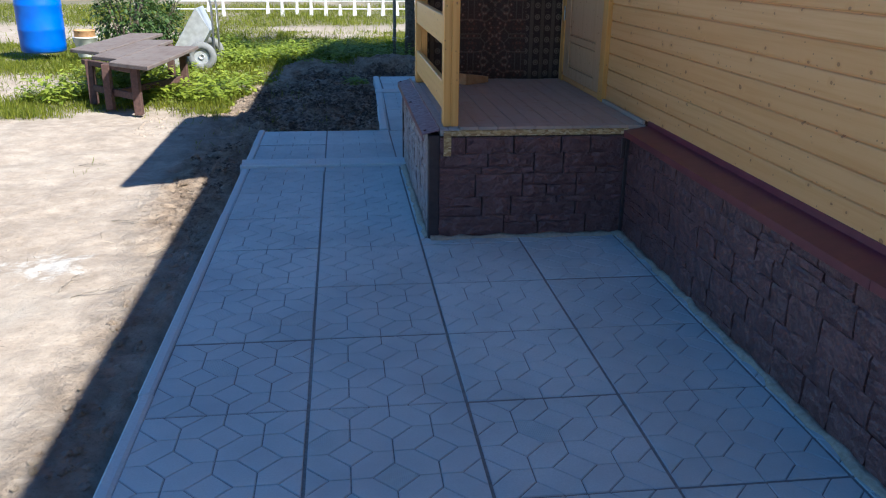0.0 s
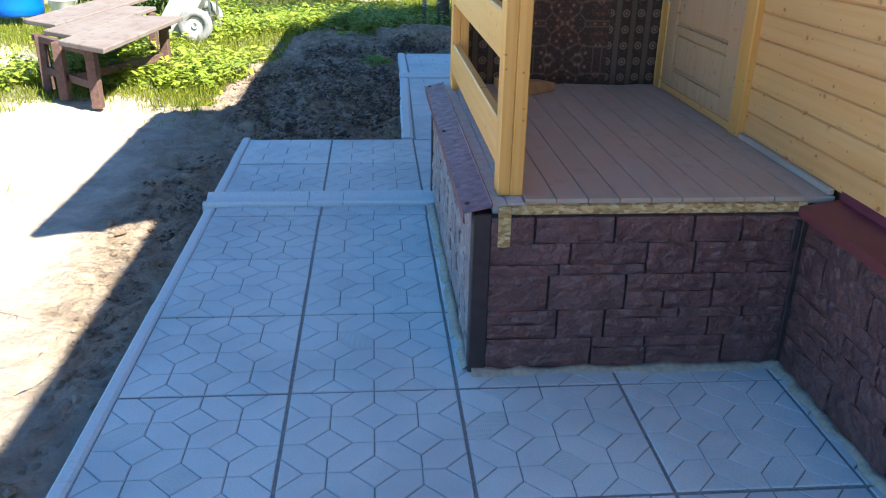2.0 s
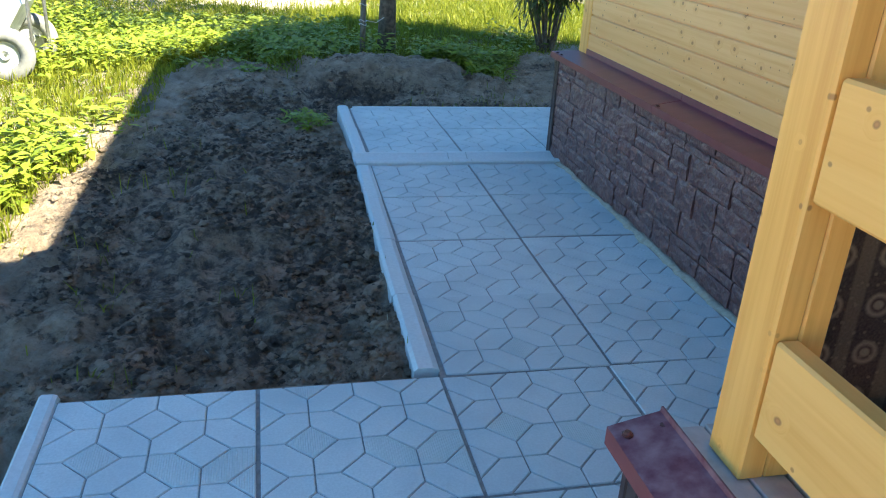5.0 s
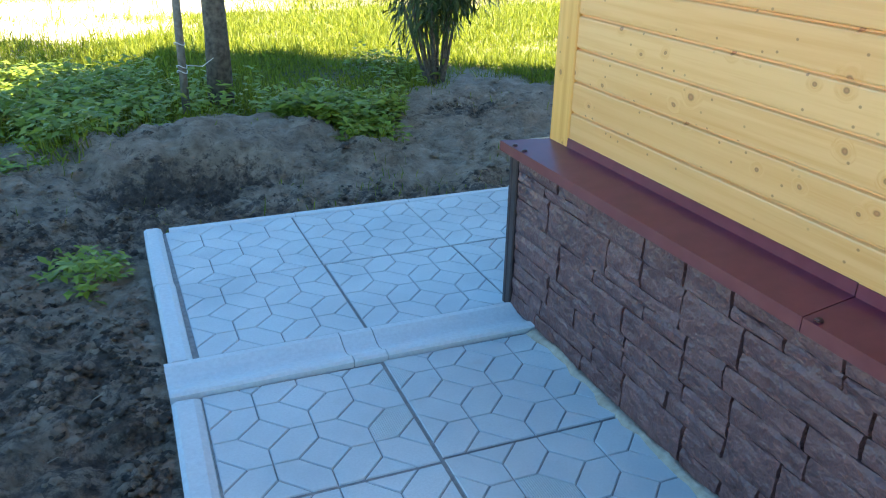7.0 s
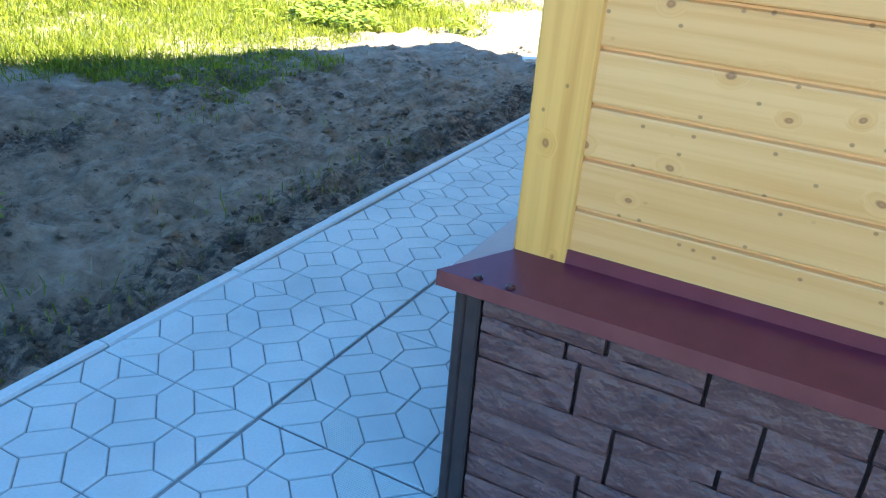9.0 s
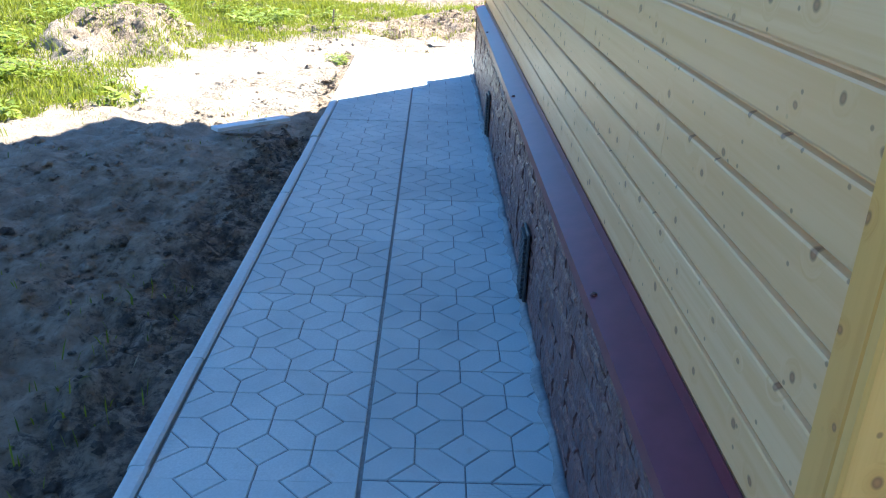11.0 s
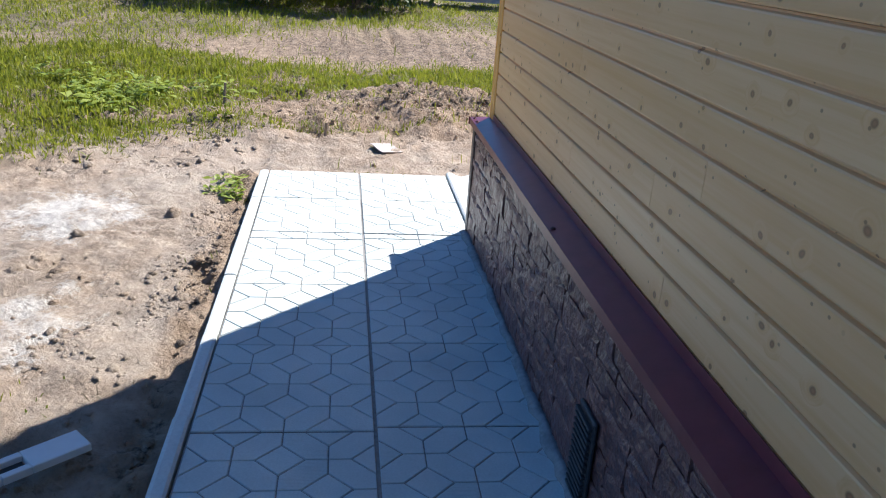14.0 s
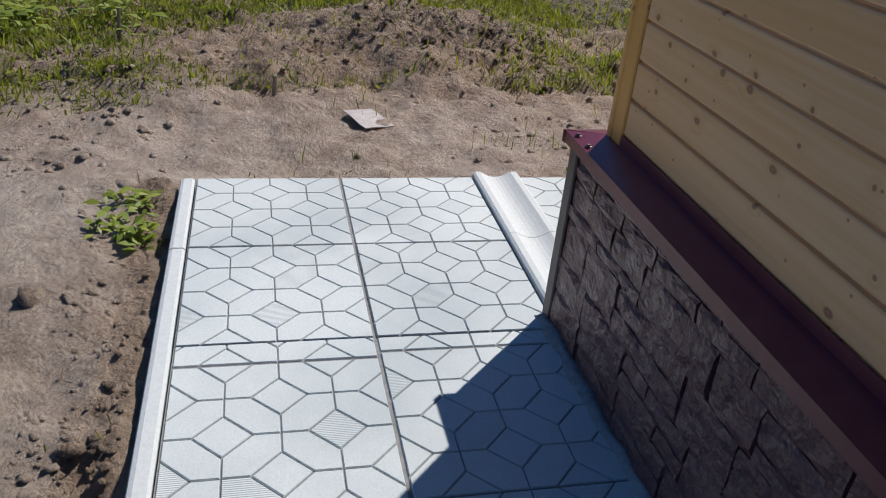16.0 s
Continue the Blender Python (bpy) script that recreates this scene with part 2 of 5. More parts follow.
def osb_material():
    m, nt, b = mat("osb_board", 0.75)
    v = place(nt, (55, 55, 130))
    vo = node(nt, "ShaderNodeTexVoronoi", Scale=1.0)
    nt.links.new(v, vo.inputs["Vector"])
    c = ramp(nt, vo.outputs["Color"], [(0.2, (0.32, 0.19, 0.07)), (0.6, (0.55, 0.38, 0.16)), (0.9, (0.68, 0.55, 0.32))])
    nt.links.new(c, b.inputs["Base Color"])
    bump(nt, b, vo.outputs["Distance"], 0.4, 0.002)
    return m


M_OSB = osb_material()


def rug_material():
    """Woven rug: upright border bands with rosettes, and a field of ornaments mirrored about its middle."""
    m, nt, b = mat("woven_rug", 0.95)
    g = nt.nodes.new("ShaderNodeNewGeometry")
    s = nt.nodes.new("ShaderNodeSeparateXYZ")
    nt.links.new(g.outputs["Position"], s.inputs[0])
    x, z = s.outputs[0], s.outputs[2]
    mx = math_node(nt, 'PINGPONG', math_node(nt, 'ADD', x, -0.48), 0.165)
    mz = math_node(nt, 'PINGPONG', math_node(nt, 'ADD', z, 0.0), 0.17)
    def vec(a, bb):
        n = nt.nodes.new("ShaderNodeCombineXYZ")
        nt.links.new(a, n.inputs[0])
        nt.links.new(bb, n.inputs[1])
        return n.outputs[0]
    field = node(nt, "ShaderNodeTexVoronoi", Scale=34.0)
    nt.links.new(vec(mx, mz), field.inputs["Vector"])
    petals = ramp(nt, field.outputs["Distance"], [(0.11, (0.36, 0.27, 0.18)), (0.22, (0.19, 0.062, 0.036)), (0.42, (0.095, 0.042, 0.028)), (0.55, (0.06, 0.031, 0.022))])
    orn = node(nt, "ShaderNodeTexVoronoi", Scale=11.0)
    orn.feature = 'DISTANCE_TO_EDGE'
    nt.links.new(vec(mx, mz), orn.inputs["Vector"])
    scroll = ramp(nt, orn.outputs["Distance"], [(0.02, (1, 1, 1)), (0.05, (0, 0, 0))])
    c = mix(nt, math_node(nt, 'MULTIPLY', scroll, 0.4), petals, (0.27, 0.20, 0.13))
    # border: rosettes in upright bands
    bx = math_node(nt, 'PINGPONG', math_node(nt, 'ADD', x, -0.962 - 0.225), 0.0375)
    bz = math_node(nt, 'PINGPONG', z, 0.0375)
    rad = math_node(nt, 'SQRT', math_node(nt, 'ADD', math_node(nt, 'POWER', bx, 2.0), math_node(nt, 'POWER', bz, 2.0)))
    ros = ramp(nt, math_node(nt, 'MULTIPLY', rad, 20.0), [(0.10, (0.26, 0.19, 0.12)), (0.18, (0.05, 0.02, 0.015)), (0.30, (0.28, 0.20, 0.13)), (0.42, (0.045, 0.024, 0.018))])
    line = ramp(nt, math_node(nt, 'ABSOLUTE', bx), [(0.024, (0, 0, 0)), (0.026, (1, 1, 1))])
    ros = mix(nt, math_node(nt, 'MULTIPLY', line, 0.5), ros, (0.22, 0.16, 0.10))
    inb = math_node(nt, 'GREATER_THAN', math_node(nt, 'ABSOLUTE', math_node(nt, 'ADD', x, -0.962)), 0.225)
    c = mix(nt, inb, c, ros)
    small = node(nt, "ShaderNodeTexVoronoi", Scale=75.0)
    nt.links.new(vec(mx, mz), small.inputs["Vector"])
    c = mix(nt, ramp(nt, small.outputs["Distance"], [(0.16, (0.55,) * 3), (0.26, (0, 0, 0))]), c, (0.24, 0.17, 0.11))
    weave = noise_tex(nt, place(nt, (1, 1, 1), False), 260, 2)
    c = mix(nt, 0.25, c, ramp(nt, weave, [(0.3, (0.01, 0.008, 0.006)), (0.7, (0.16, 0.11, 0.08))]))
    nt.links.new(c, b.inputs["Base Color"])
    bump(nt, b, weave, 0.6, 0.004)
    return m


M_RUG = rug_material()


def ground_material():
    m, nt, b = mat("ground_soil", 0.95)
    v = place(nt, vary=False)
    att = nt.nodes.new("ShaderNodeAttribute")
    att.attribute_name = "dug"
    grs = nt.nodes.new("ShaderNodeAttribute")
    grs.attribute_name = "turf"
    n1 = noise_tex(nt, v, 9, 8, 0.65)
    n2 = noise_tex(nt, v, 1.1, 4)
    sand = ramp(nt, n1, [(0.3, (0.29, 0.235, 0.18)), (0.55, (0.41, 0.34, 0.27)), (0.72, (0.49, 0.415, 0.335))])
    sand = mix(nt, ramp(nt, n2, [(0.52, (0, 0, 0)), (0.72, (0.7,) * 3)]), sand, (0.48, 0.42, 0.345))
    sand = mix(nt, ramp(nt, noise_tex(nt, v, 2.9, 6, 0.7), [(0.52, (0, 0, 0)), (0.72, (0.65,) * 3)]), sand, (0.24, 0.20, 0.16))
    soil = ramp(nt, n1, [(0.28, (0.19, 0.138, 0.092)), (0.50, (0.40, 0.30, 0.21)), (0.72, (0.58, 0.455, 0.335))])
    turf = ramp(nt, n1, [(0.35, (0.05, 0.05, 0.025)), (0.65, (0.15, 0.14, 0.06))])
    edge = math_node(nt, 'ADD', att.outputs["Fac"], math_node(nt, 'MULTIPLY_ADD', noise_tex(nt, v, 5, 6, 0.7), 0.7, -0.35))
    c = mix(nt, ramp(nt, edge, [(0.2, (0, 0, 0)), (0.55, (1, 1, 1))]), sand, soil)
    damp = ramp(nt, noise_tex(nt, v, 33, 5, 0.7), [(0.3, (0.055, 0.042, 0.033)), (0.7, (0.20, 0.155, 0.12))])
    crumb = math_node(nt, 'ADD', edge, math_node(nt, 'MULTIPLY_ADD', noise_tex(nt, v, 21, 6, 0.75), 1.9, -0.95))
    c = mix(nt, ramp(nt, crumb, [(0.70, (0, 0, 0)), (1.05, (1, 1, 1))]), c, damp)
    ash = nt.nodes.new("ShaderNodeAttribute")
    ash.attribute_name = "ash"
    pale = math_node(nt, 'ADD', ash.outputs["Fac"], math_node(nt, 'MULTIPLY_ADD', noise_tex(nt, v, 7, 8, 0.75), 3.4, -1.8))
    c = mix(nt, ramp(nt, pale, [(0.45, (0, 0, 0)), (0.95, (0.7,) * 3)]), c, (0.72, 0.70, 0.66))
    grit = ramp(nt, noise_tex(nt, v, 70, 6, 0.75), [(0.30, (0.62,) * 3), (0.45, (0.97,) * 3), (0.7, (1.0,) * 3)])
    c = mix(nt, 1.0, c, grit, 'MULTIPLY')
    c = mix(nt, grs.outputs["Fac"], c, turf)
    nt.links.new(c, b.inputs["Base Color"])
    lump = node(nt, "ShaderNodeTexVoronoi", Scale=42.0)
    lump.feature = 'SMOOTH_F1'
    nt.links.new(v, lump.inputs["Vector"])
    rough_h = math_node(nt, 'SUBTRACT', math_node(nt, 'MULTIPLY', noise_tex(nt, v, 16, 12, 0.72), math_node(nt, 'MULTIPLY_ADD', att.outputs["Fac"], 2.0, 0.30)), math_node(nt, 'MULTIPLY', lump.outputs["Distance"], math_node(nt, 'MULTIPLY_ADD', math_node(nt, 'POWER', att.outputs["Fac"], 2.0), 0.9, 0.02)))
    bump(nt, b, rough_h, 1.0, 0.045)
    return m


M_GROUND = ground_material()


def leaf_material(name, a, bcol, trans=0.35):
    m, nt, b = mat(name, 0.5)
    g = nt.nodes.new("ShaderNodeNewGeometry")
    c = ramp(nt, g.outputs["Random Per Island"], [(0.0, a), (1.0, bcol)])
    nt.links.new(c, b.inputs["Base Color"])
    t = nt.nodes.new("ShaderNodeBsdfTranslucent")
    nt.links.new(c, t.inputs[0])
    ms = nt.nodes.new("ShaderNodeMixShader")
    ms.inputs[0].default_value = trans
    nt.links.new(b.outputs[0], ms.inputs[1])
    nt.links.new(t.outputs[0], ms.inputs[2])
    nt.links.new(ms.outputs[0], nt.nodes["Material Output"].inputs[0])
    return m


M_GRASS = leaf_material("grass_blades", (0.125, 0.17, 0.014), (0.33, 0.345, 0.03), 0.6)
M_WEED = leaf_material("weed_leaves", (0.17, 0.24, 0.018), (0.35, 0.41, 0.045))
M_DRY = leaf_material("dry_stems", (0.24, 0.19, 0.12), (0.42, 0.35, 0.24), 0.1)
M_BUSH = leaf_material("bush_leaves", (0.035, 0.075, 0.015), (0.10, 0.16, 0.04), 0.25)
M_THUJA = leaf_material("evergreen_sprays", (0.03, 0.06, 0.015), (0.08, 0.12, 0.035), 0.2)


# ---------- mesh helpers ----------
def mesh_of(name, bm, material):
    me = bpy.data.meshes.new(name)
    bm.to_mesh(me)
    bm.free()
    for m in (material if isinstance(material, (list, tuple)) else [material]):
        me.materials.append(m)
    return me


def part(name, bm, material, parent=None, label="", smooth=False):
    me = mesh_of(name, bm, material)
    if smooth:
        me.polygons.foreach_set("use_smooth", [True] * len(me.polygons))
    ob = new(name, me)
    if parent:
        ob.parent = parent
    if label:
        ob["label"] = label
    return ob


def thing(name, label, category, at=(0, 0, 0), turn=0.0, group="", kind=""):
    ob = new(name)
    ob.empty_display_size = 0.1
    ob.matrix_world = pose(*at, 0, 0, turn)
    return tagged(ob, label, category, group, kind)


def box(x0, x1, y0, y1, z0, z1, bevel=0.0, bm=None, segs=1):
    bm = bm or bmesh.new()
    made = bmesh.ops.create_cube(bm, size=1, matrix=Matrix.Translation(((x0 + x1) / 2, (y0 + y1) / 2, (z0 + z1) / 2)) @ Matrix.Diagonal((x1 - x0, y1 - y0, z1 - z0, 1)))
    if bevel:
        edges = list({e for v in made["verts"] for e in v.link_edges})
        bmesh.ops.bevel(bm, geom=edges, offset=bevel, segments=segs, affect='EDGES', profile=0.5)
    return bm


def beam(a, b, w, h, bevel=0.004, bm=None):
    """A bar of section w x h from a to b."""
    a, b = Vector(a), Vector(b)
    tmp = box(-w / 2, w / 2, -h / 2, h / 2, 0, (b - a).length, bevel)
    tmp.transform(Matrix.Translation(a) @ (b - a).to_track_quat('Z', 'Y').to_matrix().to_4x4())
    if bm is None:
        return tmp
    me = bpy.data.meshes.new("tmp")
    tmp.to_mesh(me)
    tmp.free()
    bm.from_mesh(me)
    bpy.data.meshes.remove(me)
    return bm


def tube(points, radii, sides=10, bm=None, closed=True):
    """A round bar through the points, with a radius at each."""
    bm = bm or bmesh.new()
    rings = []
    for i, (p, r) in enumerate(zip(points, radii)):
        p = Vector(p)
        d = Vector(points[min(i + 1, len(points) - 1)]) - Vector(points[max(i - 1, 0)])
        q = Vector((0, 0, 1)).rotation_difference(d)
        rings.append([bm.verts.new(p + q @ Vector((r * math.cos(2 * math.pi * k / sides), r * math.sin(2 * math.pi * k / sides), 0))) for k in range(sides)])
    for r0, r1 in zip(rings, rings[1:]):
        for k in range(sides):
            bm.faces.new((r0[k], r0[(k + 1) % sides], r1[(k + 1) % sides], r1[k]))
    if closed:
        bm.faces.new(rings[0][::-1])
        bm.faces.new(rings[-1])
    return bm


def lathe(profile, sides=24, bm=None):
    """Turns (radius, height) pairs about z."""
    bm = bm or bmesh.new()
    rings = [[bm.verts.new((r * math.cos(2 * math.pi * k / sides), r * math.sin(2 * math.pi * k / sides), z)) for k in range(sides)] for r, z in profile]
    for r0, r1 in zip(rings, rings[1:]):
        for k in range(sides):
            bm.faces.new((r0[k], r0[(k + 1) % sides], r1[(k + 1) % sides], r1[k]))
    return bm


def extrude_profile(profile, length, m):
    """A closed outline in the yz plane, drawn out along x, then moved by m."""
    bm = bmesh.new()
    a = [bm.verts.new((0, y, z)) for y, z in profile]
    b = [bm.verts.new((length, y, z)) for y, z in profile]
    n = len(profile)
    for i in range(n):
        bm.faces.new((a[i], a[(i + 1) % n], b[(i + 1) % n], b[i]))
    bm.faces.new(a[::-1])
    bm.faces.new(b)
    bmesh.ops.recalc_face_normals(bm, faces=bm.faces)
    bm.transform(m)
    return bm


def grid_noise(x, y, scale, seed):
    """Smooth value noise from 0 to 1 over arrays."""
    x, y = np.asarray(x) * scale, np.asarray(y) * scale
    xi, yi = np.floor(x).astype(np.int64), np.floor(y).astype(np.int64)
    fx, fy = x - xi, y - yi
    fx, fy = fx * fx * (3 - 2 * fx), fy * fy * (3 - 2 * fy)
    def h(i, j):
        k = (i * 374761393 + j * 668265263 + seed * 974711) & 0xFFFFFFFF
        k = ((k ^ (k >> 13)) * 1274126177) & 0xFFFFFFFF
        return ((k ^ (k >> 16)) & 0xFFFF) / 65535.0
    return (h(xi, yi) * (1 - fx) + h(xi + 1, yi) * fx) * (1 - fy) + (h(xi, yi + 1) * (1 - fx) + h(xi + 1, yi + 1) * fx) * fy

# ---------- ground ----------
HX0, HX1, HY1 = 1.46, 7.44, 8.86          # faces of the boarding
PX0, PX1, PY1 = 1.375, 7.49, 8.905         # faces of the plinth
HY0 = -3.4                                 # unseen far south end of the house, extended to shade the path's start
TURF_X = [-30, -2.9, -2.4, -1.75, -1.2, -1.0, -0.65, -0.3, 0.05, 0.45, 0.95, 1.25, 1.45, 1.65, 1.98, 2.2, 2.7, 3.2, 3.35, 4.1, 5.3, 6.1, 7.4, 8.3, 8.9, 9.5, 9.7]
TURF_Y = [7.3, 7.35, 7.6, 8.0, 7.7, 8.6, 11.4, 11.1, 10.95, 11.25, 11.5, 11.0, 10.7, 10.7, 11.35, 11.9, 12.4, 12.2, 11.55, 11.6, 11.5, 11.35, 11.55, 11.2, 10.6, 9.9, 3.0]


def blob(x, y, cx, cy, rx, ry):
    return np.clip(1.6 - 1.6 * np.sqrt(((x - cx) / rx) ** 2 + ((y - cy) / ry) ** 2), 0, 1)


def turf_amount(x, y):
    """How thick the grass stands, 0 to 1."""
    edge = np.interp(x, TURF_X, TURF_Y)
    wob = (grid_noise(x, y, 1.4, 5) - 0.5) * 0.7 + (grid_noise(x, y, 5, 6) - 0.5) * 0.3
    a = np.clip((y - edge + wob) * 2.2, 0, 1)
    a = np.where(x > 9.7, np.clip((x - 9.5 + wob) * 1.6, 0, 1), a)
    for cx, cy, rx, ry in ((-4.6, 9.6, 2.6, 1.4), (-6.5, 16.0, 4.5, 2.6), (-0.95, 9.4, 0.35, 0.45), (8.7, 12.3, 1.5, 0.8), (0.0, 15.6, 1.6, 1.1), (13.4, 9.2, 1.4, 3.0), (14.8, 8.0, 1.6, 3.4), (10.2, 9.2, 1.0, 1.5), (0.2, 17.2, 2.6, 1.3), (2.6, 11.2, 0.7, 1.3), (-3.2, 15.5, 1.2, 0.7)):
        a = a * (1 - np.clip(blob(x, y, cx, cy, rx, ry) * 1.5, 0, 1) * 0.95)
    patch = np.clip((grid_noise(x, y, 1.3, 72) + 0.5 * grid_noise(x, y, 3.4, 73) - 0.38) * 3.0, 0.10, 1)
    patch = np.maximum(patch, np.clip((y - 10.3) * 1.1, 0, 0.8))
    a = np.where((x > 8.2) & (y < 13.5), a * patch, a)
    return np.clip(a * (0.35 + 1.1 * grid_noise(x, y, 2.3, 9)), 0, 1)


def dug_amount(x, y):
    """Where the soil is freshly dug and dark, 0 to 1."""
    d = np.maximum(blob(x, y, -0.35, 8.2, 1.35, 3.0) * 0.84, blob(x, y, -0.95, 5.6, 0.4, 2.2) * 0.7)
    d = np.maximum(d, blob(x, y, 0.12, 8.2, 0.42, 2.2) * 0.85)
    d = np.maximum(d, blob(x, y, 0.5, 10.48, 0.75, 0.42) * 1.1)
    d = np.maximum(d, blob(x, y, 2.35, 11.45, 0.5, 0.3) * 0.9)
    d = np.maximum(d, np.clip((x - 3.0) / 3, 0, 1) * (0.14 + 0.25 * grid_noise(x, y, 1.7, 71)))
    d = np.maximum(d, blob(x, y, -0.92, 2.0, 0.22, 3.6) * 0.36)
    north = np.clip(1.12 - np.abs(y - 10.05) / 0.6, 0, 0.86) * ((x > -0.6) & (x < 5.6))
    d = np.maximum(d, north)
    d = np.maximum(d, blob(x, y, 0.6, 10.5, 2.4, 1.3) * 0.66)
    d = np.maximum(d, blob(x, y, 3.2, 11.0, 3.4, 1.8) * 0.62)
    d = np.maximum(d, blob(x, y, 8.8, 12.2, 1.4, 0.8) * 0.75)
    d = np.maximum(d, blob(x, y, 10.2, 8.8, 0.9, 1.2) * 0.8)
    d = np.maximum(d, blob(x, y, 14.0, 8.6, 2.8, 4.0) * 0.8)
    d = np.maximum(d, np.clip((x - 8.9) / 0.8, 0, 1) * 0.62 * (y > 6))
    rim = np.clip(1 - np.abs(y - 10.03) / 0.14, 0, 1) * ((x > 4) & (x < 8.5)) * 0.75
    d = np.maximum(d, rim)
    return d


def ash_amount(x, y):
    """Where pale lime dust lies on the ground, 0 to 1."""
    a = blob(x, y, 7.75, 10.75, 0.55, 0.45)
    for cx, cy, rx, ry in ((-2.7, 4.6, 0.5, 1.4), (-1.45, 3.9, 0.35, 0.3), (6.6, 10.55, 0.5, 0.3), (-2.3, 2.6, 0.6, 0.8)):
        a = np.maximum(a, blob(x, y, cx, cy, rx, ry) * 0.8)
    return a


def slab_area(x, y, grow=0.0):
    g = grow
    a = (x > -0.76 - g) & (x < 1.5) & (y < 6.77 + g)
    b = (x > 0.30 - g) & (x < 1.5) & (y > 6.5) & (y < 9.97 + g)
    c = (x > 1.2) & (x < 8.43 + g) & (y > 3) & (y < 9.97 + g)
    d = (x > 0.4) & (x < 8.43 + g) & (y < 9.9)
    return a | b | c | d


def ground_height(x, y):
    z = -0.035 + (grid_noise(x, y, 0.7, 1) - 0.5) * 0.05 + (grid_noise(x, y, 3.1, 2) - 0.5) * 0.03
    d = dug_amount(x, y)
    clod = (grid_noise(x, y, 4.5, 13) - 0.5) * 0.025 + (grid_noise(x, y, 9, 3) - 0.5) * 0.035 + (grid_noise(x, y, 15, 4) - 0.5) * 0.045 + (np.random.default_rng(3).uniform(-1, 1, np.shape(x)) * 0.006)
    sharp = np.abs(grid_noise(x, y, 5.5, 15) - 0.5) * 0.07 + np.abs(grid_noise(x, y, 12, 16) - 0.5) * 0.05 - 0.03
    z = z + d * (clod * 1.5 + sharp) + clod * 0.22
    x0, y0 = x, y
    x = x + (grid_noise(x0, y0, 2.7, 17) - 0.5) * 0.4 + (grid_noise(x0, y0, 7.5, 18) - 0.5) * 0.18
    y = y + (grid_noise(x0, y0, 2.7, 19) - 0.5) * 0.4 + (grid_noise(x0, y0, 7.5, 20) - 0.5) * 0.18
    for cx, cy, rx, ry, h in ((0.85, 11.05, 1.0, 0.65, 0.15), (0.62, 10.5, 0.5, 0.28, -0.15), (-0.25, 10.9, 0.4, 0.3, 0.07), (2.6, 11.7, 0.8, 0.6, 0.03), (-0.6, 10.6, 0.8, 0.6, 0.09), (8.7, 12.2, 1.1, 0.7, 0.28), (-0.5, 8.6, 0.8, 1.2, 0.07), (10.3, 8.9, 0.9, 1.1, 0.16), (9.7, 10.3, 0.9, 0.6, 0.06), (5.63, 10.36, 0.6, 0.5, -0.03)):
        z = z + blob(x, y, cx, cy, rx, ry) * h
    x, y = x0, y0
    near = slab_area(x, y, 0.10)
    z = np.where(near, np.minimum(z, -0.025 + clod * 0.5), z)
    z = np.where(slab_area(x, y, 0.0), -0.09, z)
    far = np.clip((np.hypot(x - 2, y - 9) - 9) / 12, 0, 1)
    return z + far * 0.10


def spaced(a, b, step, reach):
    inner = np.arange(a, b + step / 2, step)
    grow = np.cumsum(step * 1.25 ** np.arange(1, 45))
    grow = grow[grow < reach]
    return np.concatenate([a - grow[::-1], inner, b + grow])


def build_ground():
    xs, ys = spaced(-4.5, 11.0, 0.036, 900), spaced(0.8, 13.2, 0.036, 900)
    X, Y = np.meshgrid(xs, ys)
    Z = ground_height(X, Y)
    n, m = len(xs), len(ys)
    co = np.stack([X, Y, Z], -1).reshape(-1, 3)
    i = (np.arange(m - 1)[:, None] * n + np.arange(n - 1)[None, :]).reshape(-1)
    faces = np.stack([i, i + 1, i + n + 1, i + n], -1)
    me = bpy.data.meshes.new("ground")
    me.vertices.add(len(co))
    me.vertices.foreach_set("co", co.reshape(-1))
    me.loops.add(faces.size)
    me.loops.foreach_set("vertex_index", faces.reshape(-1).astype(np.int32))
    me.polygons.add(len(faces))
    me.polygons.foreach_set("loop_start", np.arange(0, faces.size, 4, dtype=np.int32))
    me.update(calc_edges=True)
    me.polygons.foreach_set("use_smooth", np.ones(len(faces), dtype=bool))
    for key, val in (("dug", dug_amount(X, Y)), ("turf", turf_amount(X, Y) * 0.8), ("ash", ash_amount(X, Y))):
        at = me.attributes.new(key, 'FLOAT', 'POINT')
        at.data.foreach_set("value", val.reshape(-1).astype(np.float32))
    me.materials.append(M_GROUND)
    return tagged(new("ground", me), "sandy garden ground with dug dark soil patches", "ground", kind="structure")


build_ground()


# ---------- house ----------
def wall_block(name, x0, x1, y0, y1, z0, z1, label):
    ob = part(name, box(x0, x1, y0, y1, z0, z1), M_DARKWOOD)
    return tagged(ob, label, "wall", kind="structure")


BOARD = 0.0897
PROFILE = [(0.0, 0.0), (0.0085, 0.0), (0.0168, 0.0012), (0.0185, 0.0045), (0.0185, BOARD - 0.011), (0.0170, BOARD - 0.0075), (0.0095, BOARD - 0.0045), (0.0085, BOARD - 0.0006), (0.0, BOARD - 0.0006)]
EAVE, RIDGE_X, RIDGE_Z = 3.05, 5.75, 7.35


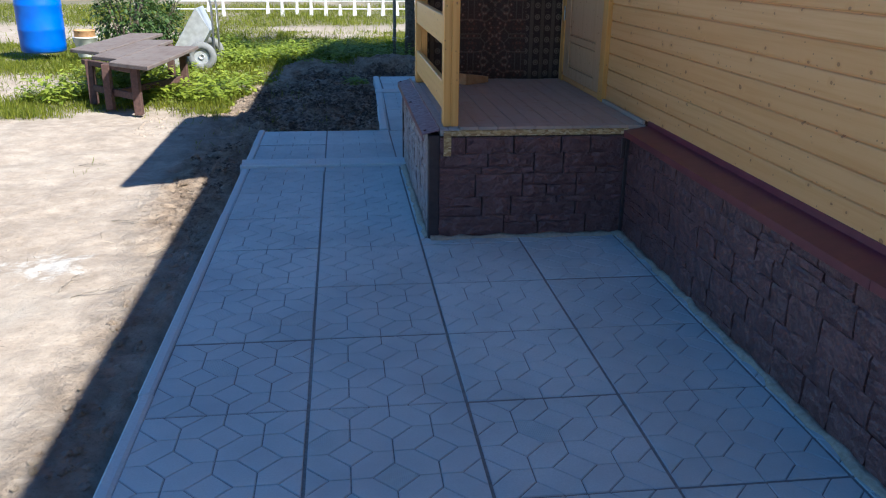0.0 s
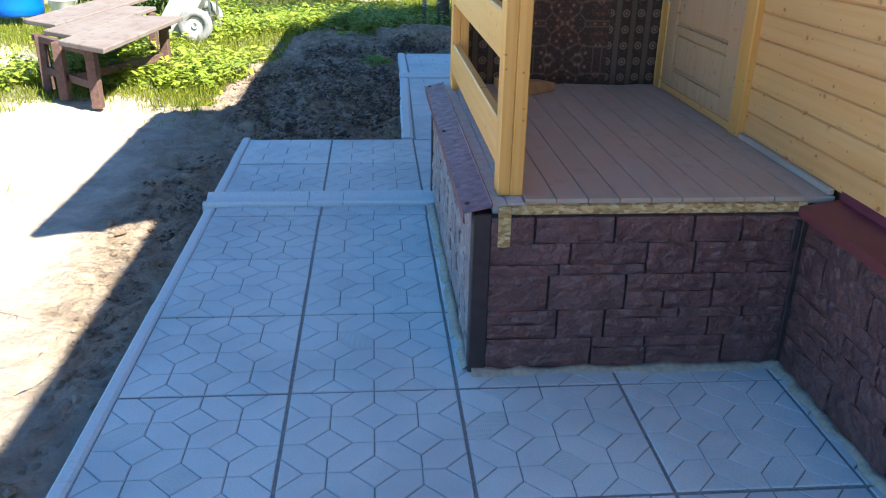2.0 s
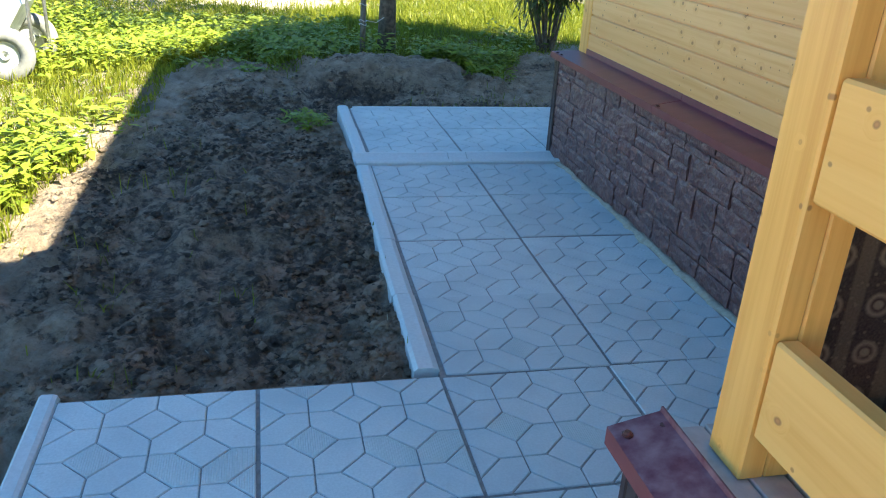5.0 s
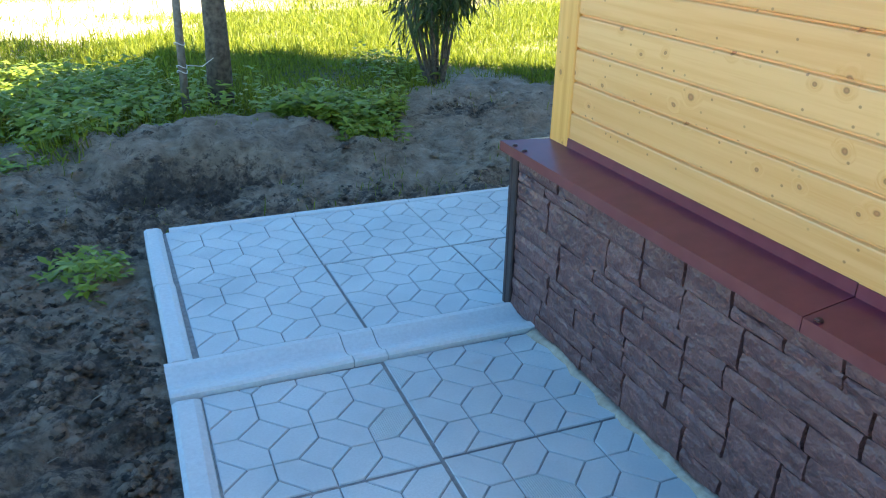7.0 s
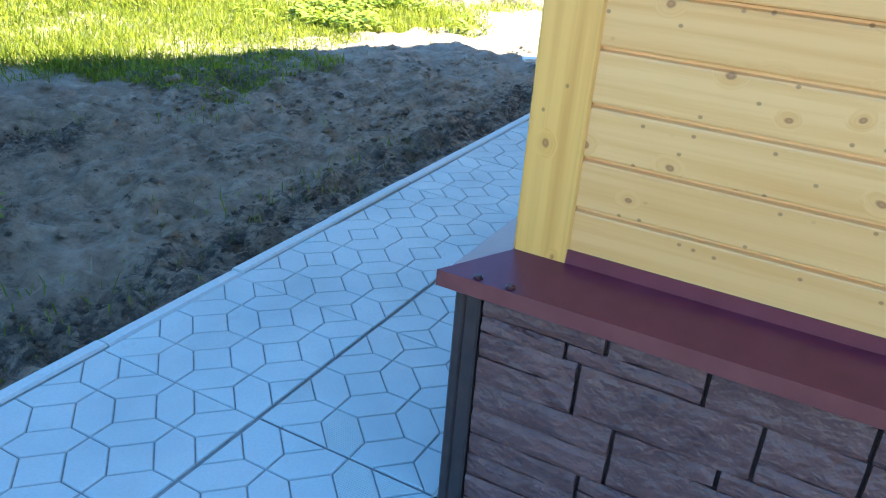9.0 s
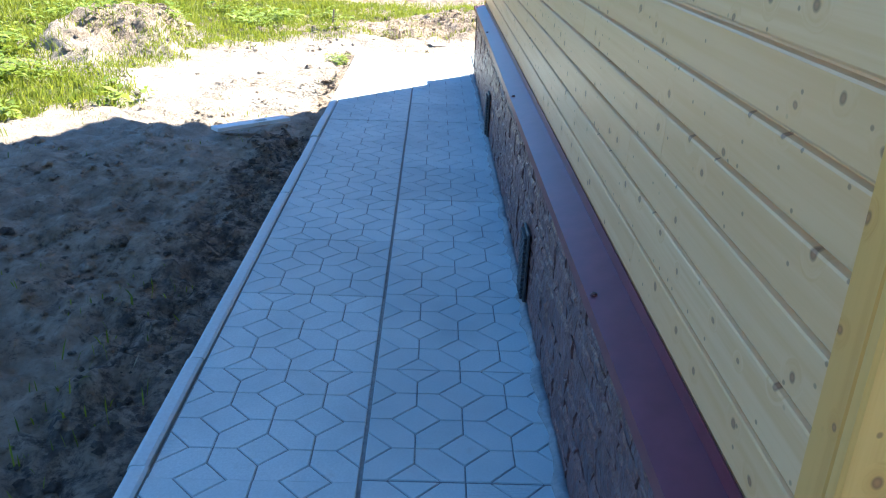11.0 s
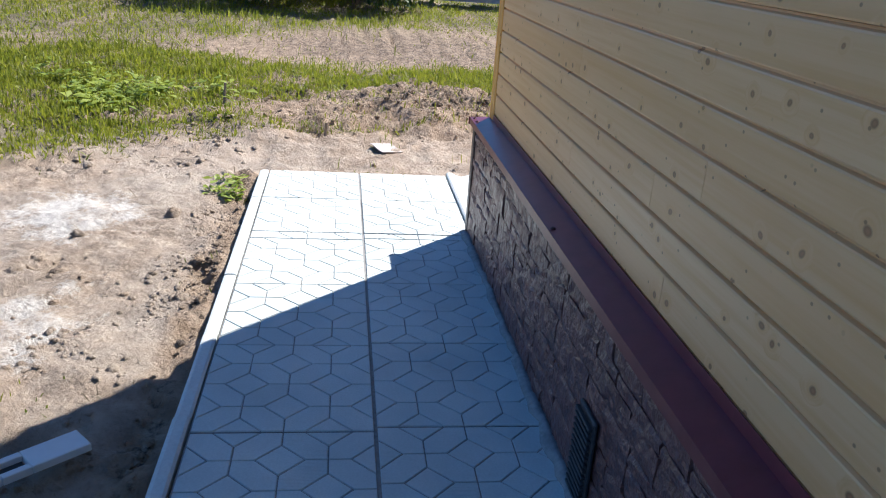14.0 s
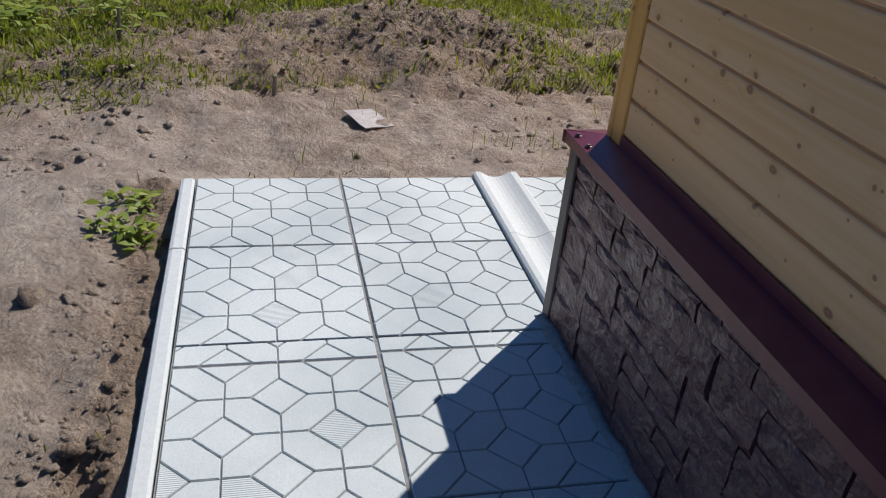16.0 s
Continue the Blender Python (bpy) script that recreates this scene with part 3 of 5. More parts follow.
def boards(wall, axis, face, start, end, z0, z1, material, seed, cuts=0.0, holes=()):
    """Cladding boards on a wall. axis 1: along y facing -x; axis 0: along x facing +y."""
    rng = random.Random(seed)
    k = 0
    z = z0
    while z < z1:
        spans = [(start, end)]
        for ha, hb, hz0, hz1 in holes:
            if z + BOARD > hz0 and z < hz1:
                spans = [s for a, b in spans for s in ((a, min(b, ha)), (max(a, hb), b)) if s[1] - s[0] > 0.02]
        if cuts:
            out = []
            for a, b in spans:
                c = a + rng.uniform(0.5, cuts)
                while c < b - 0.4:
                    out.append((a, c - 0.0015))
                    a, c = c, c + cuts
                out.append((a, b))
            spans = out
        for a, b in spans:
            if axis == 1:
                m = Matrix.Translation((face + 0.0185, a, z)) @ Matrix.Rotation(radians(90), 4, 'Z')
            else:
                m = Matrix.Translation((b, face - 0.0185, z)) @ Matrix.Diagonal((-1, 1, 1, 1))
            bm = extrude_profile(PROFILE, b - a, m)
            bmesh.ops.recalc_face_normals(bm, faces=bm.faces)
            part("board", bm, material, wall)
        z += BOARD
        k += 1


PORCH_Y0, PORCH_Y1, PORCH_X = 4.025, 5.74, 0.37
DECK = 0.56
DOOR = (4.81, 5.61, 0.60, 2.56)
wall_w = wall_block("wall_west", HX0 + 0.018, HX0 + 0.17, HY0, HY1 - 0.02, 0.2, EAVE + 0.2, "golden varnished pine board wall over stone plinth")
wall_n = wall_block("wall_north", HX0 + 0.172, HX1 - 0.172, HY1 - 0.17, HY1 - 0.018, 0.2, EAVE + 0.2, "pale pine board wall with knots")
wall_e = wall_block("wall_east", HX1 - 0.17, HX1 - 0.018, HY0, HY1 - 0.02, 0.2, EAVE + 0.2, "pine board wall in the sun")
wall_s = wall_block("wall_south", HX0 + 0.172, HX1 - 0.172, HY0, HY0 + 0.15, 0.2, EAVE + 0.2, "pine board wall at the back")
CAS = (DOOR[0] - 0.09, DOOR[1] + 0.09, DECK, DOOR[3] + 0.10)
boards(wall_w, 1, HX0, HY0, HY1 - 0.095, 0.576, EAVE + 0.1, M_PINE_Y, 3, holes=[CAS])
boards(wall_n, 0, HY1, HX0 + 0.075, HX1 - 0.075, 0.587 - BOARD, EAVE + 0.1, M_PINE_X, 4, cuts=3.1)
for wall, x0, x1, y0, y1 in ((wall_w, HX0 - 0.005, HX0 + 0.017, HY1 - 0.095, HY1 + 0.007), (wall_n, HX0 + 0.018, HX0 + 0.073, HY1 - 0.017, HY1 + 0.005), (wall_n, HX1 - 0.073, HX1 - 0.018, HY1 - 0.017, HY1 + 0.005), (wall_e, HX1 - 0.017, HX1 + 0.006, HY1 - 0.10, HY1 + 0.007)):
    part("corner_board", box(x0, x1, y0, y1, 0.556, EAVE + 0.1, 0.004), M_PINE_Z, wall)
part("boarding", box(HX1 - 0.016, HX1, HY0, HY1 - 0.102, 0.556, EAVE + 0.1), M_PINE_Y, wall_e)


def gable(y0, y1, name):
    bm = bmesh.new()
    rows = [[bm.verts.new(p) for p in ((HX0 + 0.02, y, EAVE + 0.2), (HX1 - 0.02, y, EAVE + 0.2), (RIDGE_X, y, RIDGE_Z - 0.1))] for y in (y0, y1)]
    bm.faces.new(rows[0])
    bm.faces.new(rows[1][::-1])
    for i in range(3):
        bm.faces.new((rows[0][i], rows[0][(i + 1) % 3], rows[1][(i + 1) % 3], rows[1][i]))
    bmesh.ops.recalc_face_normals(bm, faces=bm.faces)
    return tagged(part(name, bm, M_PINE_X), "pine boarded gable under the roof", "wall", kind="structure")


gable(HY1 - 0.15, HY1, "wall_gable_north")
gable(HY0, HY0 + 0.15, "wall_gable_south")
for name, x_e in (("roof_west", 1.17), ("roof_east", 7.80)):
    bm = bmesh.new()
    y0, y1 = HY0 - 0.3, 9.16
    vs = [bm.verts.new(p) for p in ((x_e, y0, EAVE), (RIDGE_X, y0, RIDGE_Z), (RIDGE_X, y1, RIDGE_Z), (x_e, y1, EAVE))]
    f = bm.faces.new(vs)
    ex = bmesh.ops.extrude_face_region(bm, geom=[f])
    bmesh.ops.translate(bm, vec=(0, 0, 0.09), verts=[v for v in ex["geom"] if isinstance(v, bmesh.types.BMVert)])
    bmesh.ops.recalc_face_normals(bm, faces=bm.faces)
    tagged(part(name, bm, M_ROOF), "pitched burgundy sheet metal house roof", "roof", kind="structure")


def plinth(name, x0, x1, y0, y1, z1, label):
    return tagged(part(name, box(x0, x1, y0, y1, -0.12, z1), M_JOINT), label, "plinth", kind="structure")


def stone_mesh(w, h, rng):
    """A rough split face, w wide and h high: square ends, rounded top and bottom arrises."""
    nx, nz = max(3, min(7, int(w / 0.045) + 1)), 4 if h > 0.07 else 3
    bm = bmesh.new()
    rows = []
    d = rng.uniform(0.0135, 0.0165)
    fz = (0.0, 0.14, 0.5, 0.86, 1.0) if nz == 4 else (0.0, 0.25, 0.75, 1.0)
    tilt = rng.uniform(-0.0012, 0.0012)
    for j in range(nz + 1):
        row = []
        for i in range(nx + 1):
            px = 0.004 + (w - 0.008) * i / nx
            pz = 0.0006 + (h - 0.0012) * fz[j]
            if 0 < i < nx:
                px += rng.uniform(-0.006, 0.006)
            if 0 < j < nz:
                pz += rng.uniform(-0.08, 0.08) * h
            out = d * (0.72 if j in (0, nz) else 0.94 if i in (0, nx) else 1.0) + tilt * (2 * i / nx - 1)
            row.append(bm.verts.new((px, max(0.003, out + rng.uniform(-0.003, 0.003)), pz)))
        rows.append(row)
    for j in range(nz):
        for i in range(nx):
            bm.faces.new((rows[j][i], rows[j + 1][i], rows[j + 1][i + 1], rows[j][i + 1]))
    ring = rows[0] + [r[-1] for r in rows[1:]] + rows[-1][-2::-1] + [r[0] for r in rows[-2:0:-1]]
    back = [bm.verts.new((v.co.x + (0.0012 if v.co.x > w / 2 else -0.0012), 0, v.co.z)) for v in ring]
    for i in range(len(ring)):
        k = (i + 1) % len(ring)
        bm.faces.new((ring[i], ring[k], back[k], back[i]))
    bmesh.ops.recalc_face_normals(bm, faces=bm.faces)
    return bm


def stone_cells(length, height, rng):
    """Broken ashlar: courses of tall stones broken by runs of two thin strips."""
    z, k = 0.0, 0
    while z < height - 0.01:
        bh = min((0.112, 0.098, 0.118, 0.104)[k % 4], height - z)
        if height - z - bh < 0.04:
            bh = height - z
        x, tall = 0.0, rng.random() < 0.5
        while x < length - 0.01:
            run = rng.choice((0.15, 0.19, 0.24, 0.30)) if tall else rng.uniform(0.3, 0.6)
            if length - x - run < 0.12:
                run = length - x
            if tall:
                yield x, z, run, bh
            else:
                s = rng.choice((0.34, 0.66, 0.5))
                for z0, h in ((z, bh * s), (z + bh * s, bh * (1 - s))):
                    a = 0.0
                    while a < run - 0.001:
                        w = rng.uniform(0.12, 0.30)
                        if run - a - w < 0.1:
                            w = run - a
                        yield x + a, z0, w, h
                        a += w
            x += run
            tall = rng.random() < (0.5 if tall else 0.85)
        z += bh
        k += 1


def stones(owner, m, length, height, seed, material=None):
    """Split stones over a face; m puts the face's lower corner with x along and y outwards."""
    rng = random.Random(seed)
    for cx, cz, cw, ch in stone_cells(length, height, rng):
        bm = stone_mesh(cw, ch, rng)
        bm.transform(m @ Matrix.Translation((cx, 0, cz)))
        if m.determinant() < 0:
            bmesh.ops.reverse_faces(bm, faces=bm.faces)
        part("stone", bm, material or M_STONE, owner)


def face(origin, along, out):
    """Matrix of a wall face: x along it, y outwards, z up."""
    a, o = Vector(along), Vector(out)
    m = Matrix.Identity(4)
    for i, v in enumerate((a, o, Vector((0, 0, 1)))):
        for k in range(3):
            m[k][i] = v[k]
    m.translation = origin
    return m


plinth_s = plinth("plinth_west_front", PX0, HX0 + 0.16, HY0, PORCH_Y0 - 0.001, 0.53, "brown split stone plinth beside the porch")
plinth_w = plinth("plinth_west_rear", PX0, HX0 + 0.16, PORCH_Y1 + 0.002, PY1, 0.53, "brown split stone plinth under the boards")
plinth_n = plinth("plinth_north", HX0 + 0.161, PX1, HY1 - 0.16, PY1, 0.53, "dark brown split stone plinth in shade")
plinth_e = plinth("plinth_east", HX1 - 0.16, PX1, HY0, HY1 - 0.161, 0.53, "brown split stone plinth in the sun")
porch = plinth("porch_base", PORCH_X, HX0 + 0.0, PORCH_Y0, PORCH_Y1, 0.52, "porch base clad with brown split stone")
stones(plinth_s, face((PX0, 4.02, 0.0), (0, -1, 0), (-1, 0, 0)), 4.6, 0.525, 11)
stones(plinth_w, face((PX0, PORCH_Y1 + 0.02, 0.0), (0, 1, 0), (-1, 0, 0)), PY1 - PORCH_Y1 - 0.05, 0.525, 12)
stones(plinth_n, face((PX1 - 0.025, PY1, 0.0), (-1, 0, 0), (0, 1, 0)), PX1 - PX0 - 0.05, 0.525, 13)
stones(porch, face((PX0 - 0.02, PORCH_Y0, 0.0), (-1, 0, 0), (0, -1, 0)), PX0 - PORCH_X - 0.05, 0.515, 14)
stones(porch, face((PORCH_X, PORCH_Y0 + 0.03, 0.0), (0, 1, 0), (-1, 0, 0)), PORCH_Y1 - PORCH_Y0 - 0.06, 0.515, 15, material=M_STONEDUSTY)


def angle_trim(owner, x, y, dx, dy, z1):
    """Two legs from the corner (x, y): one runs dx along x, the other dy along y; each stands 20 mm outside the faces."""
    t = 0.02
    ox, oy = (-t if dx > 0 else t), (-t if dy > 0 else t)
    part("corner_trim", box(min(x + ox, x + dx), max(x + ox, x + dx), min(y, y + oy), max(y, y + oy), 0.0, z1, 0.004), M_METALBROWN, owner)
    part("corner_trim", box(min(x, x + ox), max(x, x + ox), min(y, y + dy), max(y, y + dy), 0.0, z1, 0.004), M_METALBROWN, owner)


angle_trim(plinth_w, PX0, PY1, 0.03, -0.03, 0.53)
angle_trim(plinth_n, PX1, PY1, -0.03, -0.03, 0.53)
angle_trim(porch, PORCH_X, PORCH_Y0, 0.035, 0.035, 0.53)
angle_trim(porch, PORCH_X, PORCH_Y1, 0.035, -0.035, 0.53)
part("inner_trim", box(PX0 - 0.03, PX0 - 0.001, PORCH_Y0 - 0.024, PORCH_Y0 - 0.001, 0.0, 0.52, 0.003), M_METALBROWN, porch)


def cap_strip(owner, m, length, width, material, edge, up=0.03, mitre0=0.0, mitre1=0.0):
    """Folded flashing: wall upstand, sloped top, turned-down nose. m: x along, y outwards from the wall."""
    bm = bmesh.new()
    prof = [(0.0, up), (0.003, up), (0.004, 0.004), (width, -0.016), (width, -0.046), (width - 0.006, -0.05), (width - 0.002, -0.018), (0.001, 0.0)]
    a = [bm.verts.new((-mitre0 * y, y, z)) for y, z in prof]
    b = [bm.verts.new((length + mitre1 * y, y, z)) for y, z in prof]
    n = len(prof)
    for i in range(n):
        f = bm.faces.new((a[i], a[(i + 1) % n], b[(i + 1) % n], b[i]))
        f.material_index = 1 if i in (3, 4) else 0
    bm.faces.new(a[::-1])
    bm.faces.new(b)
    bm.transform(m)
    bmesh.ops.recalc_face_normals(bm, faces=bm.faces)
    return part("cap_flashing", bm, [material, edge], owner)


def screw(owner, at):
    bm = lathe([(0.0, 0.006), (0.005, 0.006), (0.0065, 0.003), (0.009, 0.002), (0.009, 0.0)], 8)
    bm.transform(Matrix.Translation(at))
    part("screw", bm, M_SCREW, owner)


CAPZ, CW = 0.556, 0.125
cap_strip(plinth_s, face((HX0, PORCH_Y0 - 0.005, CAPZ), (0, -1, 0), (-1, 0, 0)), 2.0, CW, M_CAP, M_CAPEDGE)
cap_strip(plinth_s, face((HX0, PORCH_Y0 - 2.007, CAPZ + 0.001), (0, -1, 0), (-1, 0, 0)), 2.6, CW, M_CAP, M_CAPEDGE)
cap_strip(plinth_w, face((HX0, PORCH_Y1 + 0.01, CAPZ), (0, 1, 0), (-1, 0, 0)), 7.744 - PORCH_Y1 - 0.01, CW, M_CAP, M_CAPEDGE)
cap_strip(plinth_w, face((HX0, 7.746, CAPZ + 0.001), (0, 1, 0), (-1, 0, 0)), HY1 - 7.746, CW, M_CAP, M_CAPEDGE, mitre1=0.75)
cap_strip(plinth_n, face((HX1, HY1, CAPZ), (-1, 0, 0), (0, 1, 0)), HX1 - 4.131, 0.08, M_CAP, M_CAPEDGE, mitre0=1.0)
cap_strip(plinth_n, face((4.129, HY1, CAPZ + 0.001), (-1, 0, 0), (0, 1, 0)), 4.129 - HX0, 0.08, M_CAP, M_CAPEDGE, mitre1=1.5)
cap_strip(plinth_e, face((HX1, HY0, CAPZ), (0, 1, 0), (1, 0, 0)), HY1 - HY0, 0.085, M_CAP, M_CAPEDGE, mitre1=1.0)
for y in (7.72, 6.6, 8.82, 8.88):
    screw(plinth_w, (HX0 - CW + 0.012, y, CAPZ - 0.013))
for x in (4.16, 6.02, 2.3, 7.47, 7.40):
    screw(plinth_n, (x, HY1 + 0.066, CAPZ - 0.012))

# ---------- porch ----------
cap_strip(porch, face((0.405, PORCH_Y1 + 0.03, 0.552), (0, -1, 0), (-1, 0, 0)), PORCH_Y1 + 0.03 - 4.873, 0.085, M_CAPDUSTY, M_CAPEDGE, up=0.012)
cap_strip(porch, face((0.405, 4.871, 0.553), (0, -1, 0), (-1, 0, 0)), 4.871 - 4.0, 0.085, M_CAPDUSTY, M_CAPEDGE, up=0.012)
for y in (5.74, 4.90, 4.07):
    screw(porch, (0.338, max(y, 4.03), 0.541))
    screw(porch, (0.392, max(y, 4.03), 0.548))
part("ledge_strip", box(0.409, 0.452, 4.035, PORCH_Y1 - 0.005, 0.52, 0.551, 0.002), M_GREYSTRIP, porch)
part("ledge_strip", box(0.454, 0.505, 4.035, PORCH_Y1 - 0.005, 0.52, 0.5532, 0.002), M_GREYSTRIP, porch)
part("channel_end", box(PX0 - 0.052, PX0 - 0.032, PORCH_Y0 - 0.024, PORCH_Y0 - 0.002, 0.40, 0.503, 0.003), M_METALBROWN, porch, "dark open end of the trim channel")
part("osb_strip", box(0.43, PX0 - 0.01, PORCH_Y0 + 0.002, PORCH_Y0 + 0.03, 0.505, 0.546, 0.001), M_OSB, porch, "raw chipboard edge")
part("osb_strip", box(0.425, 0.462, PORCH_Y0 - 0.018, PORCH_Y0 + 0.001, 0.425, 0.546, 0.001), M_OSB, porch, "raw chipboard edge")
deck = tagged(part("porch_floor", box(0.51, HX0 + 0.016, 4.06, PORCH_Y1 - 0.005, 0.521, 0.536), M_DARKWOOD), "porch floor of worn brown painted planks", "porch floor", kind="structure")
dx = (HX0 - 0.506) / 10
for i in range(10):
    x0 = 0.507 + dx * i
    part("plank", box(x0 + 0.0015, x0 + dx - 0.0015, 4.05, PORCH_Y1 - 0.008, 0.537, DECK, 0.002), M_DECK, deck)


part("baseboard", box(HX0 - 0.022, HX0 - 0.003, 4.055, CAS[0] - 0.003, DECK + 0.001, DECK + 0.022, 0.003), M_DECK, deck, "narrow board along the wall foot")


def post(x0, y0, label):
    ob = thing("porch_post", label, "post")
    z1 = 2.46
    for k in (0, 1):
        part("post_half", box(x0 + k * 0.0385, x0 + k * 0.0385 + 0.038, y0, y0 + 0.076, 0.5535, z1, 0.003), M_PINE_Z, ob)
    return ob


post(0.432, 4.10, "square varnished pine porch post of glued halves")
post(0.432, 5.61, "square varnished pine porch post beside the rug")
for z0, z1 in ((0.625, 0.765), (0.94, 1.08)):
    tagged(part("porch_rail", box(0.436, 0.468, 4.178, 5.608, z0, z1, 0.004), M_RAIL), "horizontal varnished pine rail board of the porch", "railing", group="porch rails")
bm = bmesh.new()
vs = [bm.verts.new(p) for p in ((0.235, 3.615, 2.47), (HX0 - 0.02, 3.615, 2.95), (HX0 - 0.02, 5.93, 2.95), (0.235, 5.93, 2.47))]
f = bm.faces.new(vs)
ex = bmesh.ops.extrude_face_region(bm, geom=[f])
bmesh.ops.translate(bm, vec=(0, 0, 0.05), verts=[v for v in ex["geom"] if isinstance(v, bmesh.types.BMVert)])
bmesh.ops.recalc_face_normals(bm, faces=bm.faces)
tagged(part("porch_roof", bm, M_ROOF), "lean-to burgundy sheet roof over the porch", "roof", kind="structure")
tagged(part("porch_beam", box(0.43, 0.525, 3.7, 5.85, 2.461, 2.54, 0.004), M_PINE_Y), "pine beam carried by the porch posts", "beam", kind="structure")


def rug():
    bm = bmesh.new()
    nx, nz = 40, 30
    x0, x1, z0, z1 = 0.49, 1.435, 0.563, 2.44
    front, back = [], []
    for j in range(nz + 1):
        z = z0 + (z1 - z0) * j / nz
        fr, bk = [], []
        for i in range(nx + 1):
            x = x0 + (x1 - x0) * i / nx
            y = 5.705 + 0.010 * math.sin(x * 14) * (1 - 0.4 * j / nz) + 0.004 * math.sin(x * 37 + z * 3)
            fr.append(bm.verts.new((x, y - 0.005, z)))
            bk.append(bm.verts.new((x, y + 0.005, z)))
        front.append(fr)
        back.append(bk)
    for j in range(nz):
        for i in range(nx):
            bm.faces.new((front[j][i], front[j][i + 1], front[j + 1][i + 1], front[j + 1][i]))
            bm.faces.new((back[j][i], back[j + 1][i], back[j + 1][i + 1], back[j][i + 1]))
        bm.faces.new((front[j][0], front[j + 1][0], back[j + 1][0], back[j][0]))
        bm.faces.new((front[j][nx], back[j][nx], back[j + 1][nx], front[j + 1][nx]))
    for i in range(nx):
        bm.faces.new((front[0][i], back[0][i], back[0][i + 1], front[0][i + 1]))
        bm.faces.new((front[nz][i], front[nz][i + 1], back[nz][i + 1], back[nz][i]))
    bmesh.ops.recalc_face_normals(bm, faces=bm.faces)
    tagged(part("rug", bm, M_RUG, smooth=True), "dark brown patterned rug hung as a porch side", "rug")


rug()
part("rug_batten", box(0.50, 1.43, 5.70, 5.73, 2.441, 2.48, 0.003), M_PINE_X)
tagged(bpy.data.objects["rug_batten"], "thin pine batten that holds the hanging rug", "batten")


def door():
    d0, d1, z0, z1 = DOOR
    ob = thing("door_1", "closed panelled pine door in a pine frame", "door", kind="structure")
    x = HX0 - 0.004
    cas = 0.09
    for a, b, c, e in ((d0 - cas, d0 - 0.004, DECK + 0.002, z1 + cas), (d1 + 0.004, d1 + cas, DECK + 0.002, z1 + cas), (d0 - 0.003, d1 + 0.003, z1 + 0.004, z1 + cas)):
        part("casing", box(x - 0.022, HX0 + 0.02, a, b, c, e, 0.004), M_PINE_Z, ob)
    part("threshold", box(x - 0.012, HX0 + 0.017, d0 - 0.003, d1 + 0.003, DECK + 0.002, z0 - 0.003, 0.004), M_PINE_Y, ob)
    leaf = part("leaf", box(HX0 - 0.006, HX0 + 0.017, d0, d1, z0, z1, 0.0), M_PINE_DOOR, ob)
    st = 0.115
    rails = [(z0, z0 + 0.07), (z0 + 0.235, z0 + 0.275), (z0 + 0.98, z0 + 1.09), (z1 - 0.12, z1)]
    for a, b in ((d0, d0 + st), (d1 - st, d1)):
        part("stile", box(HX0 - 0.022, HX0 - 0.0065, a, b, z0, z1, 0.003), M_PINE_DOOR, leaf)
    for a, b in rails:
        part("rail", box(HX0 - 0.022, HX0 - 0.0065, d0 + st + 0.001, d1 - st - 0.001, a, b, 0.003), M_PINE_DOOR, leaf)
    part("panel", box(HX0 - 0.016, HX0 - 0.0068, d0 + st + 0.012, d1 - st - 0.012, z0 + 0.085, z0 + 0.228, 0.004), M_PINE_DOOR, leaf)
    part("panel", box(HX0 - 0.016, HX0 - 0.0068, d0 + st + 0.012, d1 - st - 0.012, z0 + 0.285, z0 + 0.965, 0.004), M_PINE_DOOR, leaf)
    for hz in (z0 + 0.36, z1 - 0.25):
        bm = tube([(HX0 - 0.031, d1 + 0.002, hz), (HX0 - 0.031, d1 + 0.002, hz + 0.09)], [0.006, 0.006], 8)
        part("hinge", bm, M_STEEL, ob, "steel door hinge")
    bm = tube([(HX0 - 0.022, d0 + 0.06, z0 + 1.03), (HX0 - 0.06, d0 + 0.06, z0 + 1.03), (HX0 - 0.062, d0 + 0.16, z0 + 1.03)], [0.009, 0.009, 0.008], 8)
    part("handle", bm, M_STEEL, ob, "steel lever handle")


door()


def wedge(x, y, w, d, h, turn, label):
    bm = box(-w / 2, w / 2, -d / 2, d / 2, 0, h, 0.004)
    for v in bm.verts:
        if v.co.x > 0 and v.co.z > h / 2:
            v.co.z -= h * 0.45
    ob = part("wood_block", bm, M_OLDWOOD)
    ob.matrix_world = pose(x, y, DECK + 0.001, 0, 0, turn)
    tagged(ob, label, "wood block", group="wood blocks on the porch")


wedge(0.80, 5.53, 0.22, 0.10, 0.07, 38, "split offcut of wood lying on the porch floor")
wedge(0.70, 5.63, 0.12, 0.06, 0.045, 5, "small pale offcut of wood by the rug")

# ---------- curbs and drain channels ----------
def curb_piece(owner, a, b, w, top, material=M_CURB):
    """A kerb stone from a to b with rounded shoulders."""
    a, b = Vector(a), Vector(b)
    L = (b - a).length
    r = w * 0.3
    prof = [(-w / 2, -0.14), (-w / 2, top - r), (-w / 2 + r * 0.3, top - r * 0.3), (-w / 2 + r, top), (w / 2 - r * 0.5, top), (w / 2, top - r * 0.4), (w / 2, -0.14)]
    d = (b - a).normalized()
    bm = extrude_profile(prof, L, face(a, d, Vector((-d.y, d.x, 0))))
    part("curb_stone", bm, material, owner)


